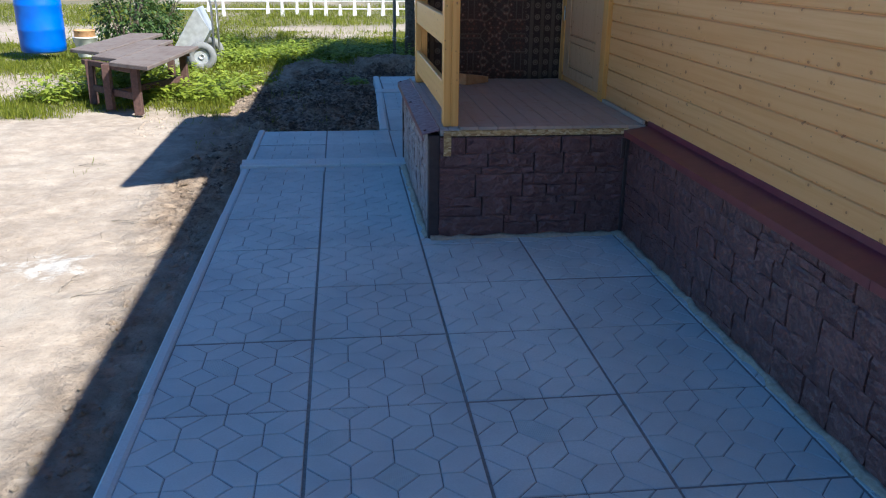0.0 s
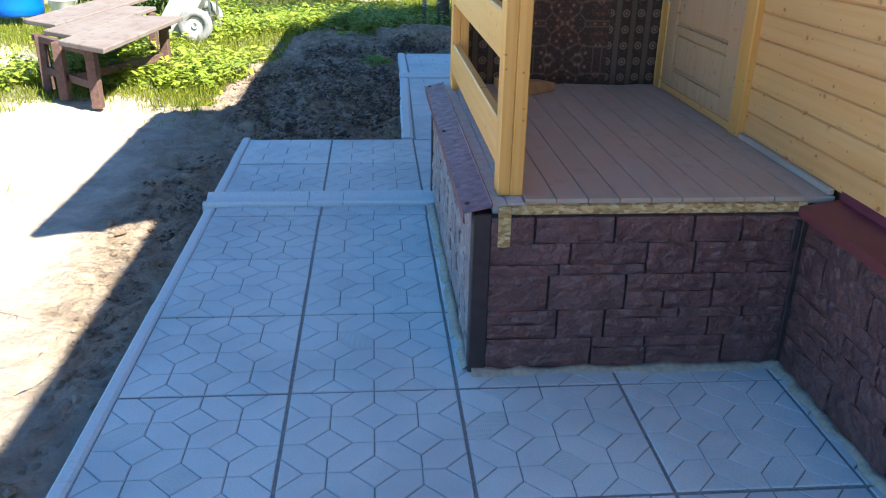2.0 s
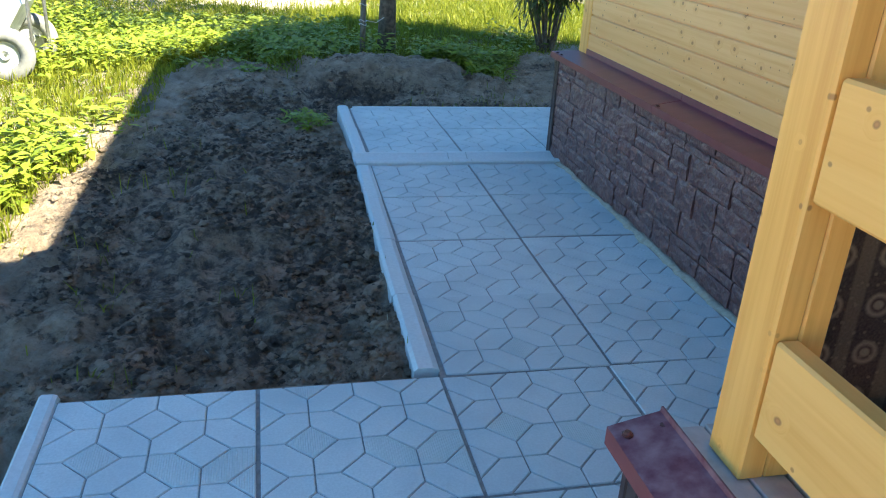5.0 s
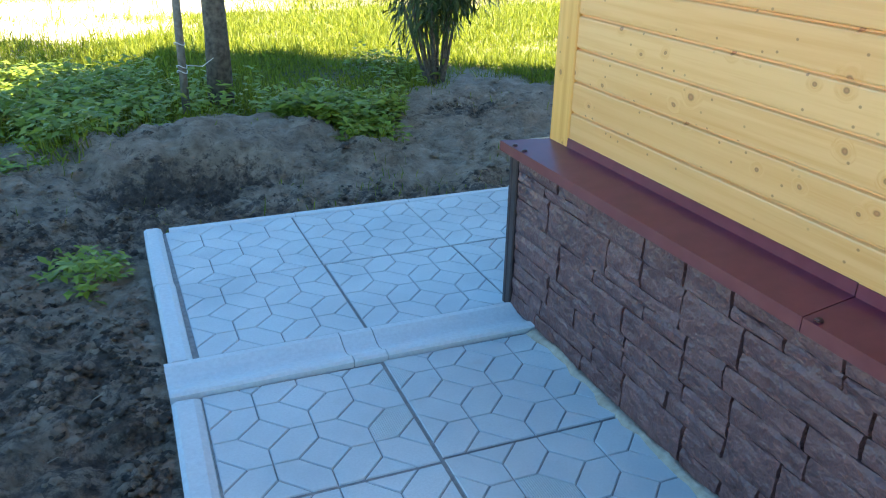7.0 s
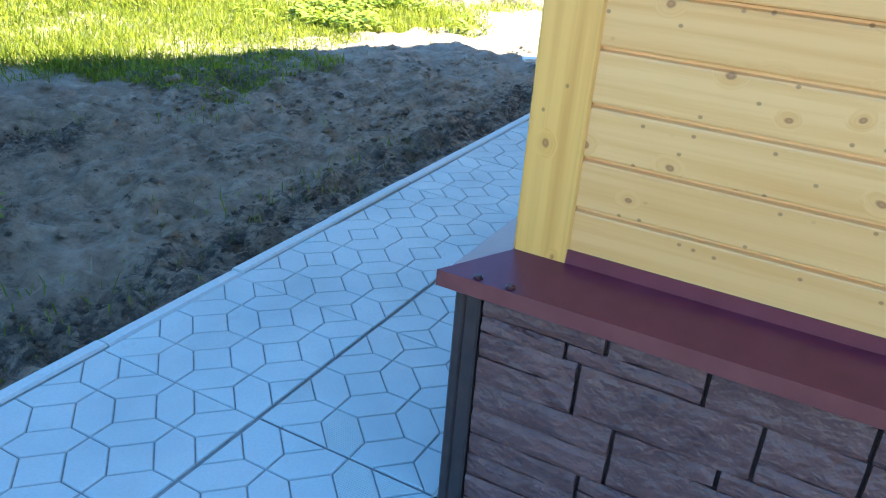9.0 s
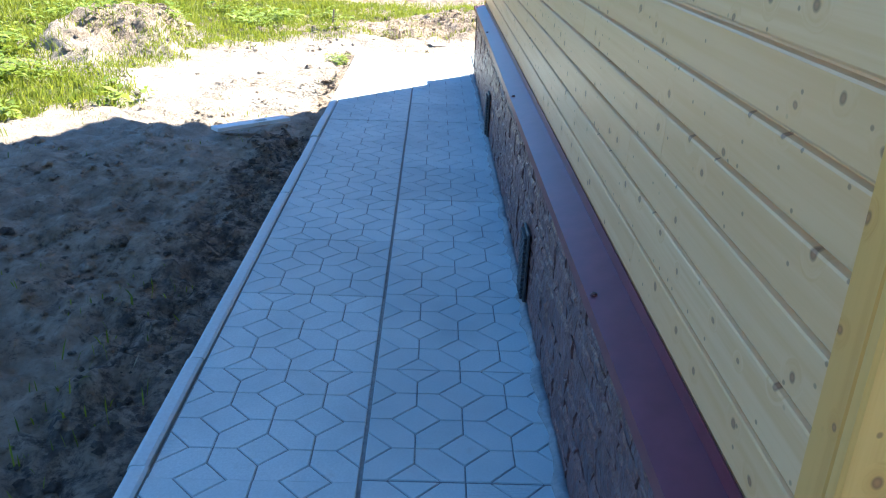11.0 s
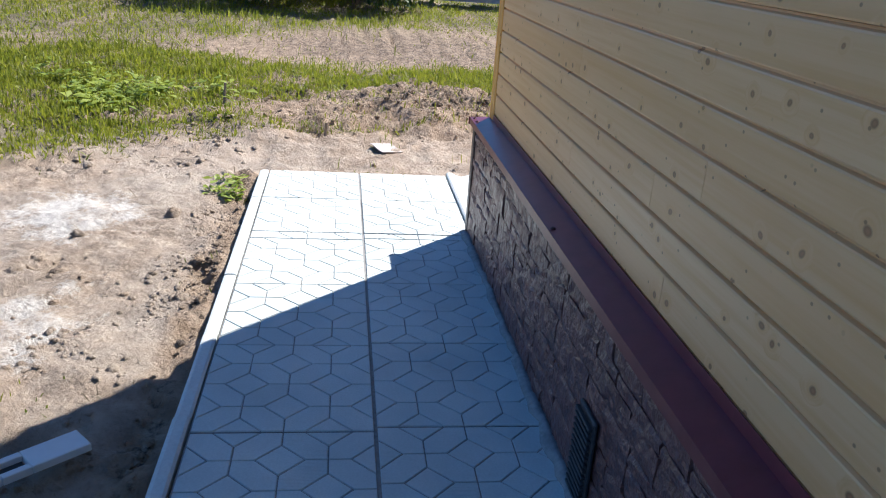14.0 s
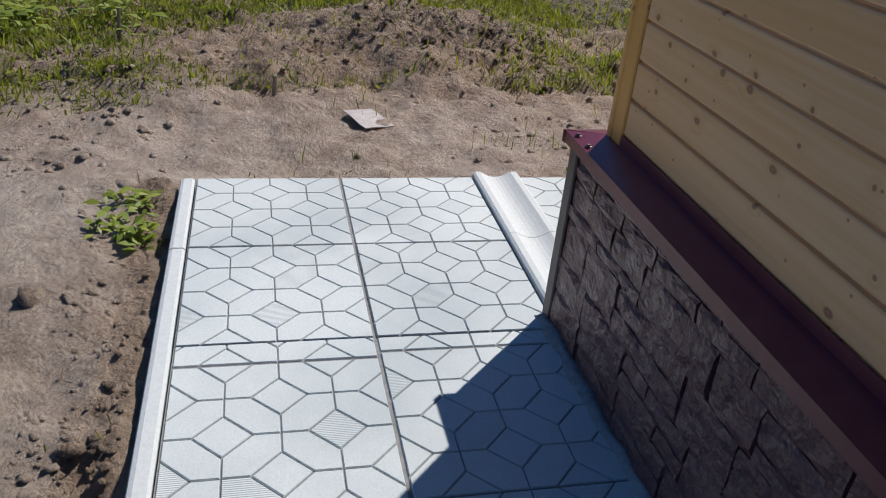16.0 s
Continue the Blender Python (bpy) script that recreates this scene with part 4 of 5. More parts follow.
def curb_run(name, a, b, w, top, step, label):
    ob = thing(name, label, "curb", kind="structure")
    a, b = Vector(a), Vector(b)
    n = max(1, round((b - a).length / step))
    rng = random.Random(len(name))
    for i in range(n):
        p, q = a.lerp(b, i / n), a.lerp(b, (i + 1) / n)
        d = (q - p).normalized() * 0.002
        o = Vector((-d.y, d.x, 0)).normalized() * rng.uniform(-0.003, 0.003)
        curb_piece(ob, p + d + o, q - d + o, w, top + rng.uniform(-0.004, 0.003))
    return ob


curb_run("curb_west", (-0.718, -3.4, 0), (-0.718, 5.53, 0), 0.05, 0.005, 1.0, "pale concrete curb along the paved path")
curb_run("curb_west_end", (-0.718, 5.757, 0), (-0.718, 6.79, 0), 0.05, 0.005, 0.52, "pale concrete curb at the path corner")
curb_run("curb_narrow", (0.278, 6.79, 0), (0.325, 8.70, 0), 0.08, 0.008, 0.52, "pale concrete curb beside dug soil")
curb_run("curb_corner", (0.335, 8.90, 0), (0.345, 9.95, 0), 0.07, 0.008, 0.52, "pale concrete curb at the house corner")
curb_run("curb_north", (8.425, 9.941, 0), (0.40, 9.941, 0), 0.05, 0.003, 0.5, "pale concrete curb along the north path")


def gutter(name, a, b, cuts, label):
    """Drain channel of trays with raised sides and a round trough."""
    ob = thing(name, label, "drain channel", kind="structure")
    a, b = Vector(a), Vector(b)
    w = 0.175
    prof = [(-w / 2, -0.08), (-w / 2, 0.012), (-w / 2 + 0.008, 0.018), (-w / 2 + 0.024, 0.018)]
    prof += [(-0.06 + 0.12 * i / 8, 0.018 - 0.022 * math.sin(math.pi * i / 8)) for i in range(9)]
    prof += [(w / 2 - 0.024, 0.018), (w / 2 - 0.008, 0.018), (w / 2, 0.012), (w / 2, -0.08)]
    L = (b - a).length
    d = (b - a).normalized()
    marks = [0.0] + list(cuts) + [L]
    for p, q in zip(marks, marks[1:]):
        bm = extrude_profile(prof, q - p - 0.003, face(a + d * (p + 0.0015), d, Vector((-d.y, d.x, 0))))
        part("channel_tray", bm, M_CURB, ob, "")
    return ob


gutter("gutter_west", (-0.76, 5.645, 0), (0.365, 5.645, 0), (0.50, 0.67), "pale concrete drain channel across the path")
gutter("gutter_corner", (0.285, 8.80, 0), (1.37, 8.80, 0), (0.50, 0.60), "pale concrete drain channel at the house corner")
gutter("gutter_east", (7.50, 8.815, 0), (8.44, 8.815, 0), (0.45,), "pale concrete drain channel in the sun")

# mortar fillets where the paving meets the plinth
def fillet(name, a, b, out, seed, material=M_MORTAR):
    rng = random.Random(seed)
    a, b, out = Vector(a), Vector(b), Vector(out)
    n = max(3, int((b - a).length / 0.05))
    bm = bmesh.new()
    prev = None
    for i in range(n + 1):
        p = a.lerp(b, i / n)
        w, h = rng.uniform(0.016, 0.04), rng.uniform(0.008, 0.022)
        ring = [bm.verts.new(p + Vector((0, 0, -0.01))), bm.verts.new(p + Vector((0, 0, h))), bm.verts.new(p + out * w * 0.5 + Vector((0, 0, h * 0.7))), bm.verts.new(p + out * w + Vector((0, 0, 0.0015))), bm.verts.new(p + out * w + Vector((0, 0, -0.01)))]
        if prev:
            for k in range(4):
                bm.faces.new((prev[k], prev[k + 1], ring[k + 1], ring[k]))
        prev = ring
    bmesh.ops.recalc_face_normals(bm, faces=bm.faces)
    tagged(part(name, bm, material, smooth=True), "rough grey mortar fillet at the plinth foot", "mortar", kind="structure")


fillet("mortar_front", (PX0 - 0.012, HY0, 0), (PX0 - 0.012, PORCH_Y0 - 0.02, 0), (-1, 0, 0), 1)
fillet("mortar_porch", (PX0 - 0.02, PORCH_Y0 - 0.014, 0), (PORCH_X - 0.01, PORCH_Y0 - 0.014, 0), (0, -1, 0), 2)
fillet("mortar_porch_side", (PORCH_X - 0.014, PORCH_Y0, 0), (PORCH_X - 0.014, 5.55, 0), (-1, 0, 0), 3)
fillet("mortar_rear", (PX0 - 0.012, PORCH_Y1, 0), (PX0 - 0.012, 8.70, 0), (-1, 0, 0), 4)
fillet("mortar_north", (PX0, PY1 + 0.012, 0), (PX1, PY1 + 0.012, 0), (0, 1, 0), 5, M_GREYMORTAR)


# ---------- paving slabs ----------
def slab_cells():
    """Outlines of the raised cells of one slab: sixteen hexagons and the diamonds between them, in quarter-slab units."""
    a = 0.52
    cells = []
    for i in range(4):
        for j in range(4):
            if (i + j) % 2 == 0:
                c = [(0, 0), (1 - a, 0), (1, a), (1, 1), (a, 1), (0, 1 - a)]
            else:
                c = [(a, 0), (1, 0), (1, 1 - a), (1 - a, 1), (0, 1), (0, a)]
            cells.append([(i + x, j + y) for x, y in c])
    for i in range(5):
        for j in range(5):
            if (i + j) % 2:
                d = [(i - a, j), (i, j - a), (i + a, j), (i, j + a)]
                d = [p for p in d if 0 <= p[0] <= 4 and 0 <= p[1] <= 4]
                cells.append(d if len(d) == 4 else sorted(d, key=lambda p: math.atan2(p[1] - sum(q[1] for q in d) / 3, p[0] - sum(q[0] for q in d) / 3)))
    return cells


SLAB = 0.4955


def inset(poly, d):
    n = len(poly)
    area = sum(poly[i][0] * poly[(i + 1) % n][1] - poly[(i + 1) % n][0] * poly[i][1] for i in range(n))
    s = 1 if area > 0 else -1
    out = []
    for i in range(n):
        p0, p1, p2 = Vector(poly[i - 1]), Vector(poly[i]), Vector(poly[(i + 1) % n])
        e0, e1 = (p1 - p0).normalized(), (p2 - p1).normalized()
        n0, n1 = Vector((-e0.y, e0.x)) * s, Vector((-e1.y, e1.x)) * s
        m = (n0 + n1).normalized()
        out.append(p1 + m * (d / max(0.4, m.dot(n0))))
    return out


def slab_mesh(x0, x1, y0, y1, seed):
    """A slab, or the piece of one between x0..x1 and y0..y1 of it."""
    rng = random.Random(seed)
    bm = bmesh.new()
    k = SLAB / 4
    base = [bm.verts.new(p) for p in ((0, 0, -0.0045), (SLAB, 0, -0.0045), (SLAB, SLAB, -0.0045), (0, SLAB, -0.0045))]
    low = [bm.verts.new((v.co.x, v.co.y, -0.06)) for v in base]
    bm.faces.new(base).material_index = 2
    for i in range(4):
        bm.faces.new((low[i], low[(i + 1) % 4], base[(i + 1) % 4], base[i])).material_index = 2
    for cell in slab_cells():
        poly = [(x * k, y * k) for x, y in cell]
        foot, rim, top = inset(poly, 0.0016), inset(poly, 0.0022), inset(poly, 0.0036)
        vf = [bm.verts.new((p.x, p.y, -0.0043)) for p in foot]
        vr = [bm.verts.new((p.x, p.y, -0.0018)) for p in rim]
        vt = [bm.verts.new((p.x, p.y, 0.0)) for p in top]
        mi = 1 if rng.random() < 0.06 else 0
        n = len(vf)
        for i in range(n):
            bm.faces.new((vf[i], vf[(i + 1) % n], vr[(i + 1) % n], vr[i]))
            bm.faces.new((vr[i], vr[(i + 1) % n], vt[(i + 1) % n], vt[i]))
        bm.faces.new(vt).material_index = mi
    bmesh.ops.recalc_face_normals(bm, faces=bm.faces)
    for co, no, cut in (((x0, 0, 0), (-1, 0, 0), x0 > 0.001), ((x1, 0, 0), (1, 0, 0), x1 < SLAB - 0.001), ((0, y0, 0), (0, -1, 0), y0 > 0.001), ((0, y1, 0), (0, 1, 0), y1 < SLAB - 0.001)):
        if cut:
            bmesh.ops.bisect_plane(bm, geom=bm.verts[:] + bm.edges[:] + bm.faces[:], plane_co=co, plane_no=no, clear_outer=True)
    return mesh_of("slab", bm, [M_SLAB, M_SLABRIB, M_GROOVE])


WHOLE = [slab_mesh(0, SLAB, 0, SLAB, s) for s in range(5)]
bed = bmesh.new()
for bx0, bx1, by0, by1 in ((-0.70, 1.37, -3.1, 4.02), (-0.70, 0.36, 4.021, 6.765), (0.361, 1.37, 5.75, 6.765), (0.31, 1.37, 6.766, 9.91), (1.371, 8.42, 8.906, 9.91), (7.50, 8.42, 6.0, 8.905)):
    box(bx0, bx1, by0, by1, -0.11, -0.0055, bm=bed)
paving = tagged(part("pavement", bed, M_BED), "pavement of pale concrete slabs with honeycomb relief", "pavement", kind="structure")
srng = random.Random(21)


def slab(x, y, clip=(-99, 99, -99, 99), turn=0.0):
    """One slab with its lower corner at (x, y); clip is in world metres."""
    x0, x1 = max(0, clip[0] - x), min(SLAB, clip[1] - x)
    y0, y1 = max(0, clip[2] - y), min(SLAB, clip[3] - y)
    if x1 - x0 < 0.015 or y1 - y0 < 0.015:
        return
    whole = x1 - x0 > SLAB - 0.002 and y1 - y0 > SLAB - 0.002
    ob = new("slab", srng.choice(WHOLE) if whole else slab_mesh(x0, x1, y0, y1, srng.randrange(99)))
    ob.parent = paving
    ob.matrix_world = pose(x, y, srng.uniform(-0.002, 0.0015), srng.uniform(-0.15, 0.15), srng.uniform(-0.15, 0.15), turn)


P = 0.503
XA = [-0.693 + P * i for i in range(5)]
YA = [2.413 + P * (i - 11) for i in range(17)] + [5.428]
for y in YA:
    for x in XA:
        if y > 5.4:
            slab(x + 0.004, y + 0.004, (-9, 0.355, -9, 5.548))
        elif x > 0.2 and y > 3.8:
            slab(x, y, (-9, 1.368, -9, PORCH_Y0 - 0.012))
            if x < 0.4:
                slab(x, y, (-9, 0.355, max(y, PORCH_Y0 - 0.012), 9))
        else:
            slab(x, y, (-9, 1.368, -9, 9))
for y in (5.757, 6.26):
    for x in XA:
        if x < 0.2:
            slab(x, y)
        elif y < 6:
            slab(x, y, (-9, 1.368 if x > 0.5 else 99, PORCH_Y1 + 0.03 if x > 0.5 else -9, 99)) if x > 0.5 else slab(x, y, (-9, 0.355, -9, PORCH_Y1 + 0.03))
            if x < 0.5:
                slab(x, y, (-9, 99, PORCH_Y1 + 0.03, 99))
        else:
            slab(x, y, (-9, 1.368, -9, 99))
for y in (6.763, 7.242, 7.745, 8.248):
    for i in range(3):
        slab(0.327 + 0.020 * (y - 6.8) + P * i, y, (-9, 1.366, -9, 7.238 if y < 7 else 8.708), -1.1)
XN = [0.384 + P * i for i in range(2)] + [1.386 + (6.865 - 1.386) / 11 * i for i in range(12)]
for y, back in ((8.909, 0.0), (9.412, 0.022)):
    for k, x in enumerate(XN):
        slab(x - back * min(1, k / 6), y)
    slab(7.367 - back, y, (-9, 7.424, -9, 99))
    slab(7.428, y)
    slab(7.930, y)
for y in (8.226, 7.723, 7.22, 6.717, 6.2):
    for x in (7.43, 7.93):
        slab(x, y, (7.505, 99, -9, 8.722))

# ---------- plants ----------
def ribbons(name, base, way, length, width, droop, material, label, category, rng, parent=None, leafy=False):
    """Many blades or leaves in one mesh: each starts at base, runs along way and bends down by droop."""
    n = len(base)
    side = np.cross(way, np.array([0, 0, 1.0]))
    bad = np.linalg.norm(side, axis=1) < 0.2
    ang = rng.uniform(0, 2 * math.pi, n)
    side[bad] = np.stack([np.cos(ang), np.sin(ang), np.zeros(n)], -1)[bad]
    side /= np.linalg.norm(side, axis=1)[:, None]
    turn = rng.uniform(-0.9, 0.9, n)[:, None] if not leafy else rng.uniform(-0.4, 0.4, n)[:, None]
    up = np.cross(side, way)
    side = side * np.cos(turn) + up * np.sin(turn)
    L, W = length[:, None], width[:, None]
    mid = base + way * L * 0.55 - np.array([0, 0, 1.0]) * (droop[:, None] * L * 0.12)
    tip = base + way * L - np.array([0, 0, 1.0]) * (droop[:, None] * L * 0.5)
    wb = 0.12 if leafy else 0.7
    wm = 1.0 if leafy else 0.85
    v = np.stack([base - side * W * wb / 2, base + side * W * wb / 2, mid + side * W * wm / 2, mid - side * W * wm / 2, tip], 1).reshape(-1, 3)
    i = np.arange(n)[:, None] * 5
    loops = (i + np.array([0, 1, 2, 3, 3, 2, 4])[None, :]).reshape(-1)
    starts = (np.arange(n)[:, None] * 7 + np.array([0, 4])[None, :]).reshape(-1)
    me = bpy.data.meshes.new(name)
    me.vertices.add(len(v))
    me.vertices.foreach_set("co", v.astype(np.float32).reshape(-1))
    me.loops.add(len(loops))
    me.loops.foreach_set("vertex_index", loops.astype(np.int32))
    me.polygons.add(len(starts))
    me.polygons.foreach_set("loop_start", starts.astype(np.int32))
    me.update(calc_edges=True)
    me.materials.append(material)
    ob = new(name, me)
    if parent:
        ob.parent = parent
        return ob
    return tagged(ob, label, category, kind="stuff")


def scatter(rng, n, x0, x1, y0, y1, keep):
    x, y = rng.uniform(x0, x1, n), rng.uniform(y0, y1, n)
    k = (rng.uniform(0, 1, n) < keep(x, y)) & ~slab_area(x, y, 0.03)
    k &= ~((x > HX0 - 0.2) & (x < HX1 + 0.2) & (y < HY1))
    x, y = x[k], y[k]
    return np.stack([x, y, ground_height(x, y) - 0.01], -1)


def lean(rng, n, spread):
    a, r = rng.uniform(0, 2 * math.pi, n), np.abs(rng.normal(0, spread, n))
    w = np.stack([np.cos(a) * r, np.sin(a) * r, np.ones(n)], -1)
    return w / np.linalg.norm(w, axis=1)[:, None]


def grass(name, seed, count, x0, x1, y0, y1, tall, wide, label, material=None, keep=None, spread=0.45):
    rng = np.random.default_rng(seed)
    p = scatter(rng, count, x0, x1, y0, y1, keep or turf_amount)
    n = len(p)
    size = 0.5 + grid_noise(p[:, 0], p[:, 1], 1.1, 31)
    return ribbons(name, p, lean(rng, n, spread), tall * size * rng.uniform(0.5, 1.35, n), wide * rng.uniform(0.7, 1.3, n), rng.uniform(0, 1.2, n), material or M_GRASS, label, "grass", rng)


grass("lawn_grass", 1, 130000, -5.5, -0.7, 7.0, 14.0, 0.095, 0.008, "sunlit yellow-green grass of the garden")
grass("lawn_grass", 2, 190000, -1.2, 6.2, 10.7, 16.5, 0.10, 0.008, "tall green grass behind the house", spread=1.1)
grass("meadow_grass", 3, 360000, 5.6, 13.0, 7.5, 16.0, 0.085, 0.0085, "bright meadow grass beyond the path", spread=0.8)
grass("far_grass", 4, 90000, -9, 9, 13.5, 24, 0.16, 0.012, "far rough grass of the garden", spread=1.0)
grass("far_grass", 5, 160000, 10.5, 24, 1.0, 22, 0.11, 0.012, "far rough grass before the fence", spread=0.9)
grass("path_weeds", 6, 22000, -1.9, 9.6, 5.2, 12.5, 0.07, 0.005, "sparse grass tufts on the dug soil", keep=lambda x, y: np.clip((grid_noise(x, y, 2.6, 41) - 0.62) * 3, 0, 1) + 1.5 * blob(x, y, -0.75, 7.6, 0.75, 1.7) * np.clip((grid_noise(x, y, 4.2, 44) - 0.55) * 3, 0, 1) + 1.6 * blob(x, y, 2.0, 10.25, 2.6, 0.35) * np.clip((grid_noise(x, y, 4.6, 46) - 0.5) * 3, 0, 1))
grass("dry_stems", 7, 14000, -4.0, 10.0, 1.0, 12.5, 0.075, 0.003, "dry straw stems lying on the soil", material=M_DRY, keep=lambda x, y: np.clip((grid_noise(x, y, 1.7, 43) - 0.45) * 2, 0, 1), spread=6.0)


def weeds(name, seed, count, x0, x1, y0, y1, keep, tall, leaf, label):
    """Broad-leaved weeds: several pointed leaves about each stem."""
    rng = np.random.default_rng(seed)
    p = scatter(rng, count, x0, x1, y0, y1, keep)
    n, k = len(p), 9
    h = tall * rng.uniform(0.45, 1.2, n) * (0.6 + 0.8 * grid_noise(p[:, 0], p[:, 1], 1.6, 33))
    base = np.repeat(p, k, 0)
    f = np.tile(np.linspace(0.25, 1.0, k), n)
    base[:, 2] += np.repeat(h, k) * f
    a = rng.uniform(0, 2 * math.pi, n * k)
    base[:, 0] += np.cos(a) * 0.012
    base[:, 1] += np.sin(a) * 0.012
    way = np.stack([np.cos(a), np.sin(a), rng.uniform(0.0, 0.7, n * k)], -1)
    way /= np.linalg.norm(way, axis=1)[:, None]
    L = leaf * rng.uniform(0.5, 1.3, n * k)
    ribbons(name, base, way, L, L * 0.42, rng.uniform(0.2, 1.0, n * k), M_WEED, label, "weeds", rng, leafy=True)


weeds("weed_patch", 11, 4600, -1.3, 3.2, 11.0, 13.2, lambda x, y: turf_amount(x, y) * np.clip((grid_noise(x, y, 1.3, 51) - 0.32) * 2.0, 0, 1), 0.2, 0.075, "dense broad-leaved green weeds in shade")
weeds("weed_patch", 12, 3800, -3.2, -0.9, 8.3, 13.5, lambda x, y: turf_amount(x, y) * np.clip((grid_noise(x, y, 1.3, 52) - 0.3) * 2, 0, 1), 0.20, 0.085, "sunlit broad-leaved weeds near the table")
weeds("weed_patch", 13, 3000, 5.5, 11.0, 10.3, 13.5, lambda x, y: turf_amount(x, y) * np.clip((grid_noise(x, y, 1.6, 53) - 0.45) * 3, 0, 1), 0.16, 0.09, "leafy weeds at the meadow edge")
weeds("weed_patch", 17, 1500, 1.15, 2.1, 10.6, 11.6, lambda x, y: turf_amount(x, y), 0.13, 0.06, "low green weeds at the edge of dug soil")
weeds("weed_tuft", 14, 110, -0.05, 0.26, 9.45, 10.0, lambda x, y: blob(x, y, 0.10, 9.72, 0.16, 0.25), 0.07, 0.055, "small green weed at the path corner")
weeds("weed_tuft", 15, 70, 7.9, 8.5, 9.98, 10.35, lambda x, y: blob(x, y, 8.2, 10.1, 0.25, 0.15), 0.07, 0.055, "small dusty weed beside the curb")
weeds("weed_tuft", 16, 60, -0.75, -0.05, 10.5, 11.1, lambda x, y: blob(x, y, -0.35, 10.85, 0.35, 0.3), 0.07, 0.06, "small green weed on the dug soil")


def clods(name, seed, count, x0, x1, y0, y1, keep, size, label):
    """Lumps of earth, many in one mesh."""
    rng = np.random.default_rng(seed)
    p = scatter(rng, count, x0, x1, y0, y1, keep)
    n = len(p)
    r = size * np.clip(rng.lognormal(0, 0.5, n), 0.3, 1.9)
    dirs = np.array([(1, 0, 0), (0, 1, 0), (-1, 0, 0), (0, -1, 0), (0, 0, 1), (0.6, 0.6, 0.6), (-0.6, 0.6, 0.5), (-0.6, -0.6, 0.6), (0.6, -0.6, 0.5)])
    v = dirs[None] * r[:, None, None] * rng.uniform(0.65, 1.25, (n, 9, 1)) * np.array([1, 1, 0.75]) + (p + np.array([0, 0, 0.008]))[:, None, :]
    tri = np.array([(0, 1, 5), (1, 4, 5), (4, 0, 5), (1, 2, 6), (2, 4, 6), (4, 1, 6), (2, 3, 7), (3, 4, 7), (4, 2, 7), (3, 0, 8), (0, 4, 8), (4, 3, 8)])
    loops = (np.arange(n)[:, None, None] * 9 + tri[None]).reshape(-1)
    me = bpy.data.meshes.new(name)
    me.vertices.add(n * 9)
    me.vertices.foreach_set("co", v.astype(np.float32).reshape(-1))
    me.loops.add(len(loops))
    me.loops.foreach_set("vertex_index", loops.astype(np.int32))
    me.polygons.add(len(loops) // 3)
    me.polygons.foreach_set("loop_start", np.arange(0, len(loops), 3, dtype=np.int32))
    me.update(calc_edges=True)
    for key, val in (("dug", np.repeat(np.clip(dug_amount(p[:, 0], p[:, 1]) * rng.uniform(0.6, 1.5, n), 0, 1.2), 9)), ("turf", np.zeros(n * 9))):
        me.attributes.new(key, 'FLOAT', 'POINT').data.foreach_set("value", val.astype(np.float32))
    me.materials.append(M_GROUND)
    tagged(new(name, me), label, "soil", kind="stuff")


clods("soil_clods", 21, 60000, -1.8, 10.8, 1.0, 13.0, lambda x, y: np.clip(dug_amount(x, y) * 1.6 - 0.65, 0, 1) * np.clip(grid_noise(x, y, 3, 61) * 1.6 - 0.2, 0, 1), 0.012, "crumbled lumps of dark dug soil")
clods("soil_clods", 22, 5000, -4.5, 10.0, 1.0, 12.0, lambda x, y: 0.5 * np.ones_like(x), 0.006, "small crumbs of dry sandy soil")
clods("soil_clods", 24, 3000, 3.5, 8.6, 9.98, 10.22, lambda x, y: np.clip(grid_noise(x, y, 2.2, 63) * 2 - 0.7, 0, 1), 0.008, "crumbled soil heaped along the curb")
clods("soil_clods", 25, 4200, 8.6, 12.0, 7.2, 12.0, lambda x, y: np.clip(grid_noise(x, y, 1.6, 64) * 2 - 0.8, 0, 1), 0.013, "broken clods of turned garden soil")
clods("soil_clods", 26, 2000, -0.98, -0.76, 0.8, 6.8, lambda x, y: np.clip(grid_noise(x, y, 2.2, 65) * 2 - 0.6, 0, 1), 0.011, "crumbled soil heaped along the curb")
clods("soil_clods", 28, 14000, -0.95, 0.27, 6.8, 10.3, lambda x, y: np.clip(grid_noise(x, y, 3.6, 67) * 2.0 - 0.55, 0, 1), 0.011, "crumbled dark soil beside the narrow path")
clods("soil_clods", 23, 2200, -1.3, 10.8, 4.0, 12.8, lambda x, y: np.clip(dug_amount(x, y), 0, 1), 0.024, "large lumps of turned soil")
clods("soil_clods", 27, 34000, -1.8, 7.2, 6.8, 12.0, lambda x, y: np.clip(grid_noise(x, y, 4.5, 66) * 2.2 - 0.9, 0, 1), 0.010, "scattered crumbs of dug garden soil")
grass("root_bits", 8, 12000, -1.8, 6.5, 6.8, 12.0, 0.05, 0.0035, "pale roots and straw bits in the dug soil", material=M_DRY, keep=lambda x, y: np.clip((grid_noise(x, y, 3.1, 45) - 0.35) * 2, 0, 1), spread=4.0)


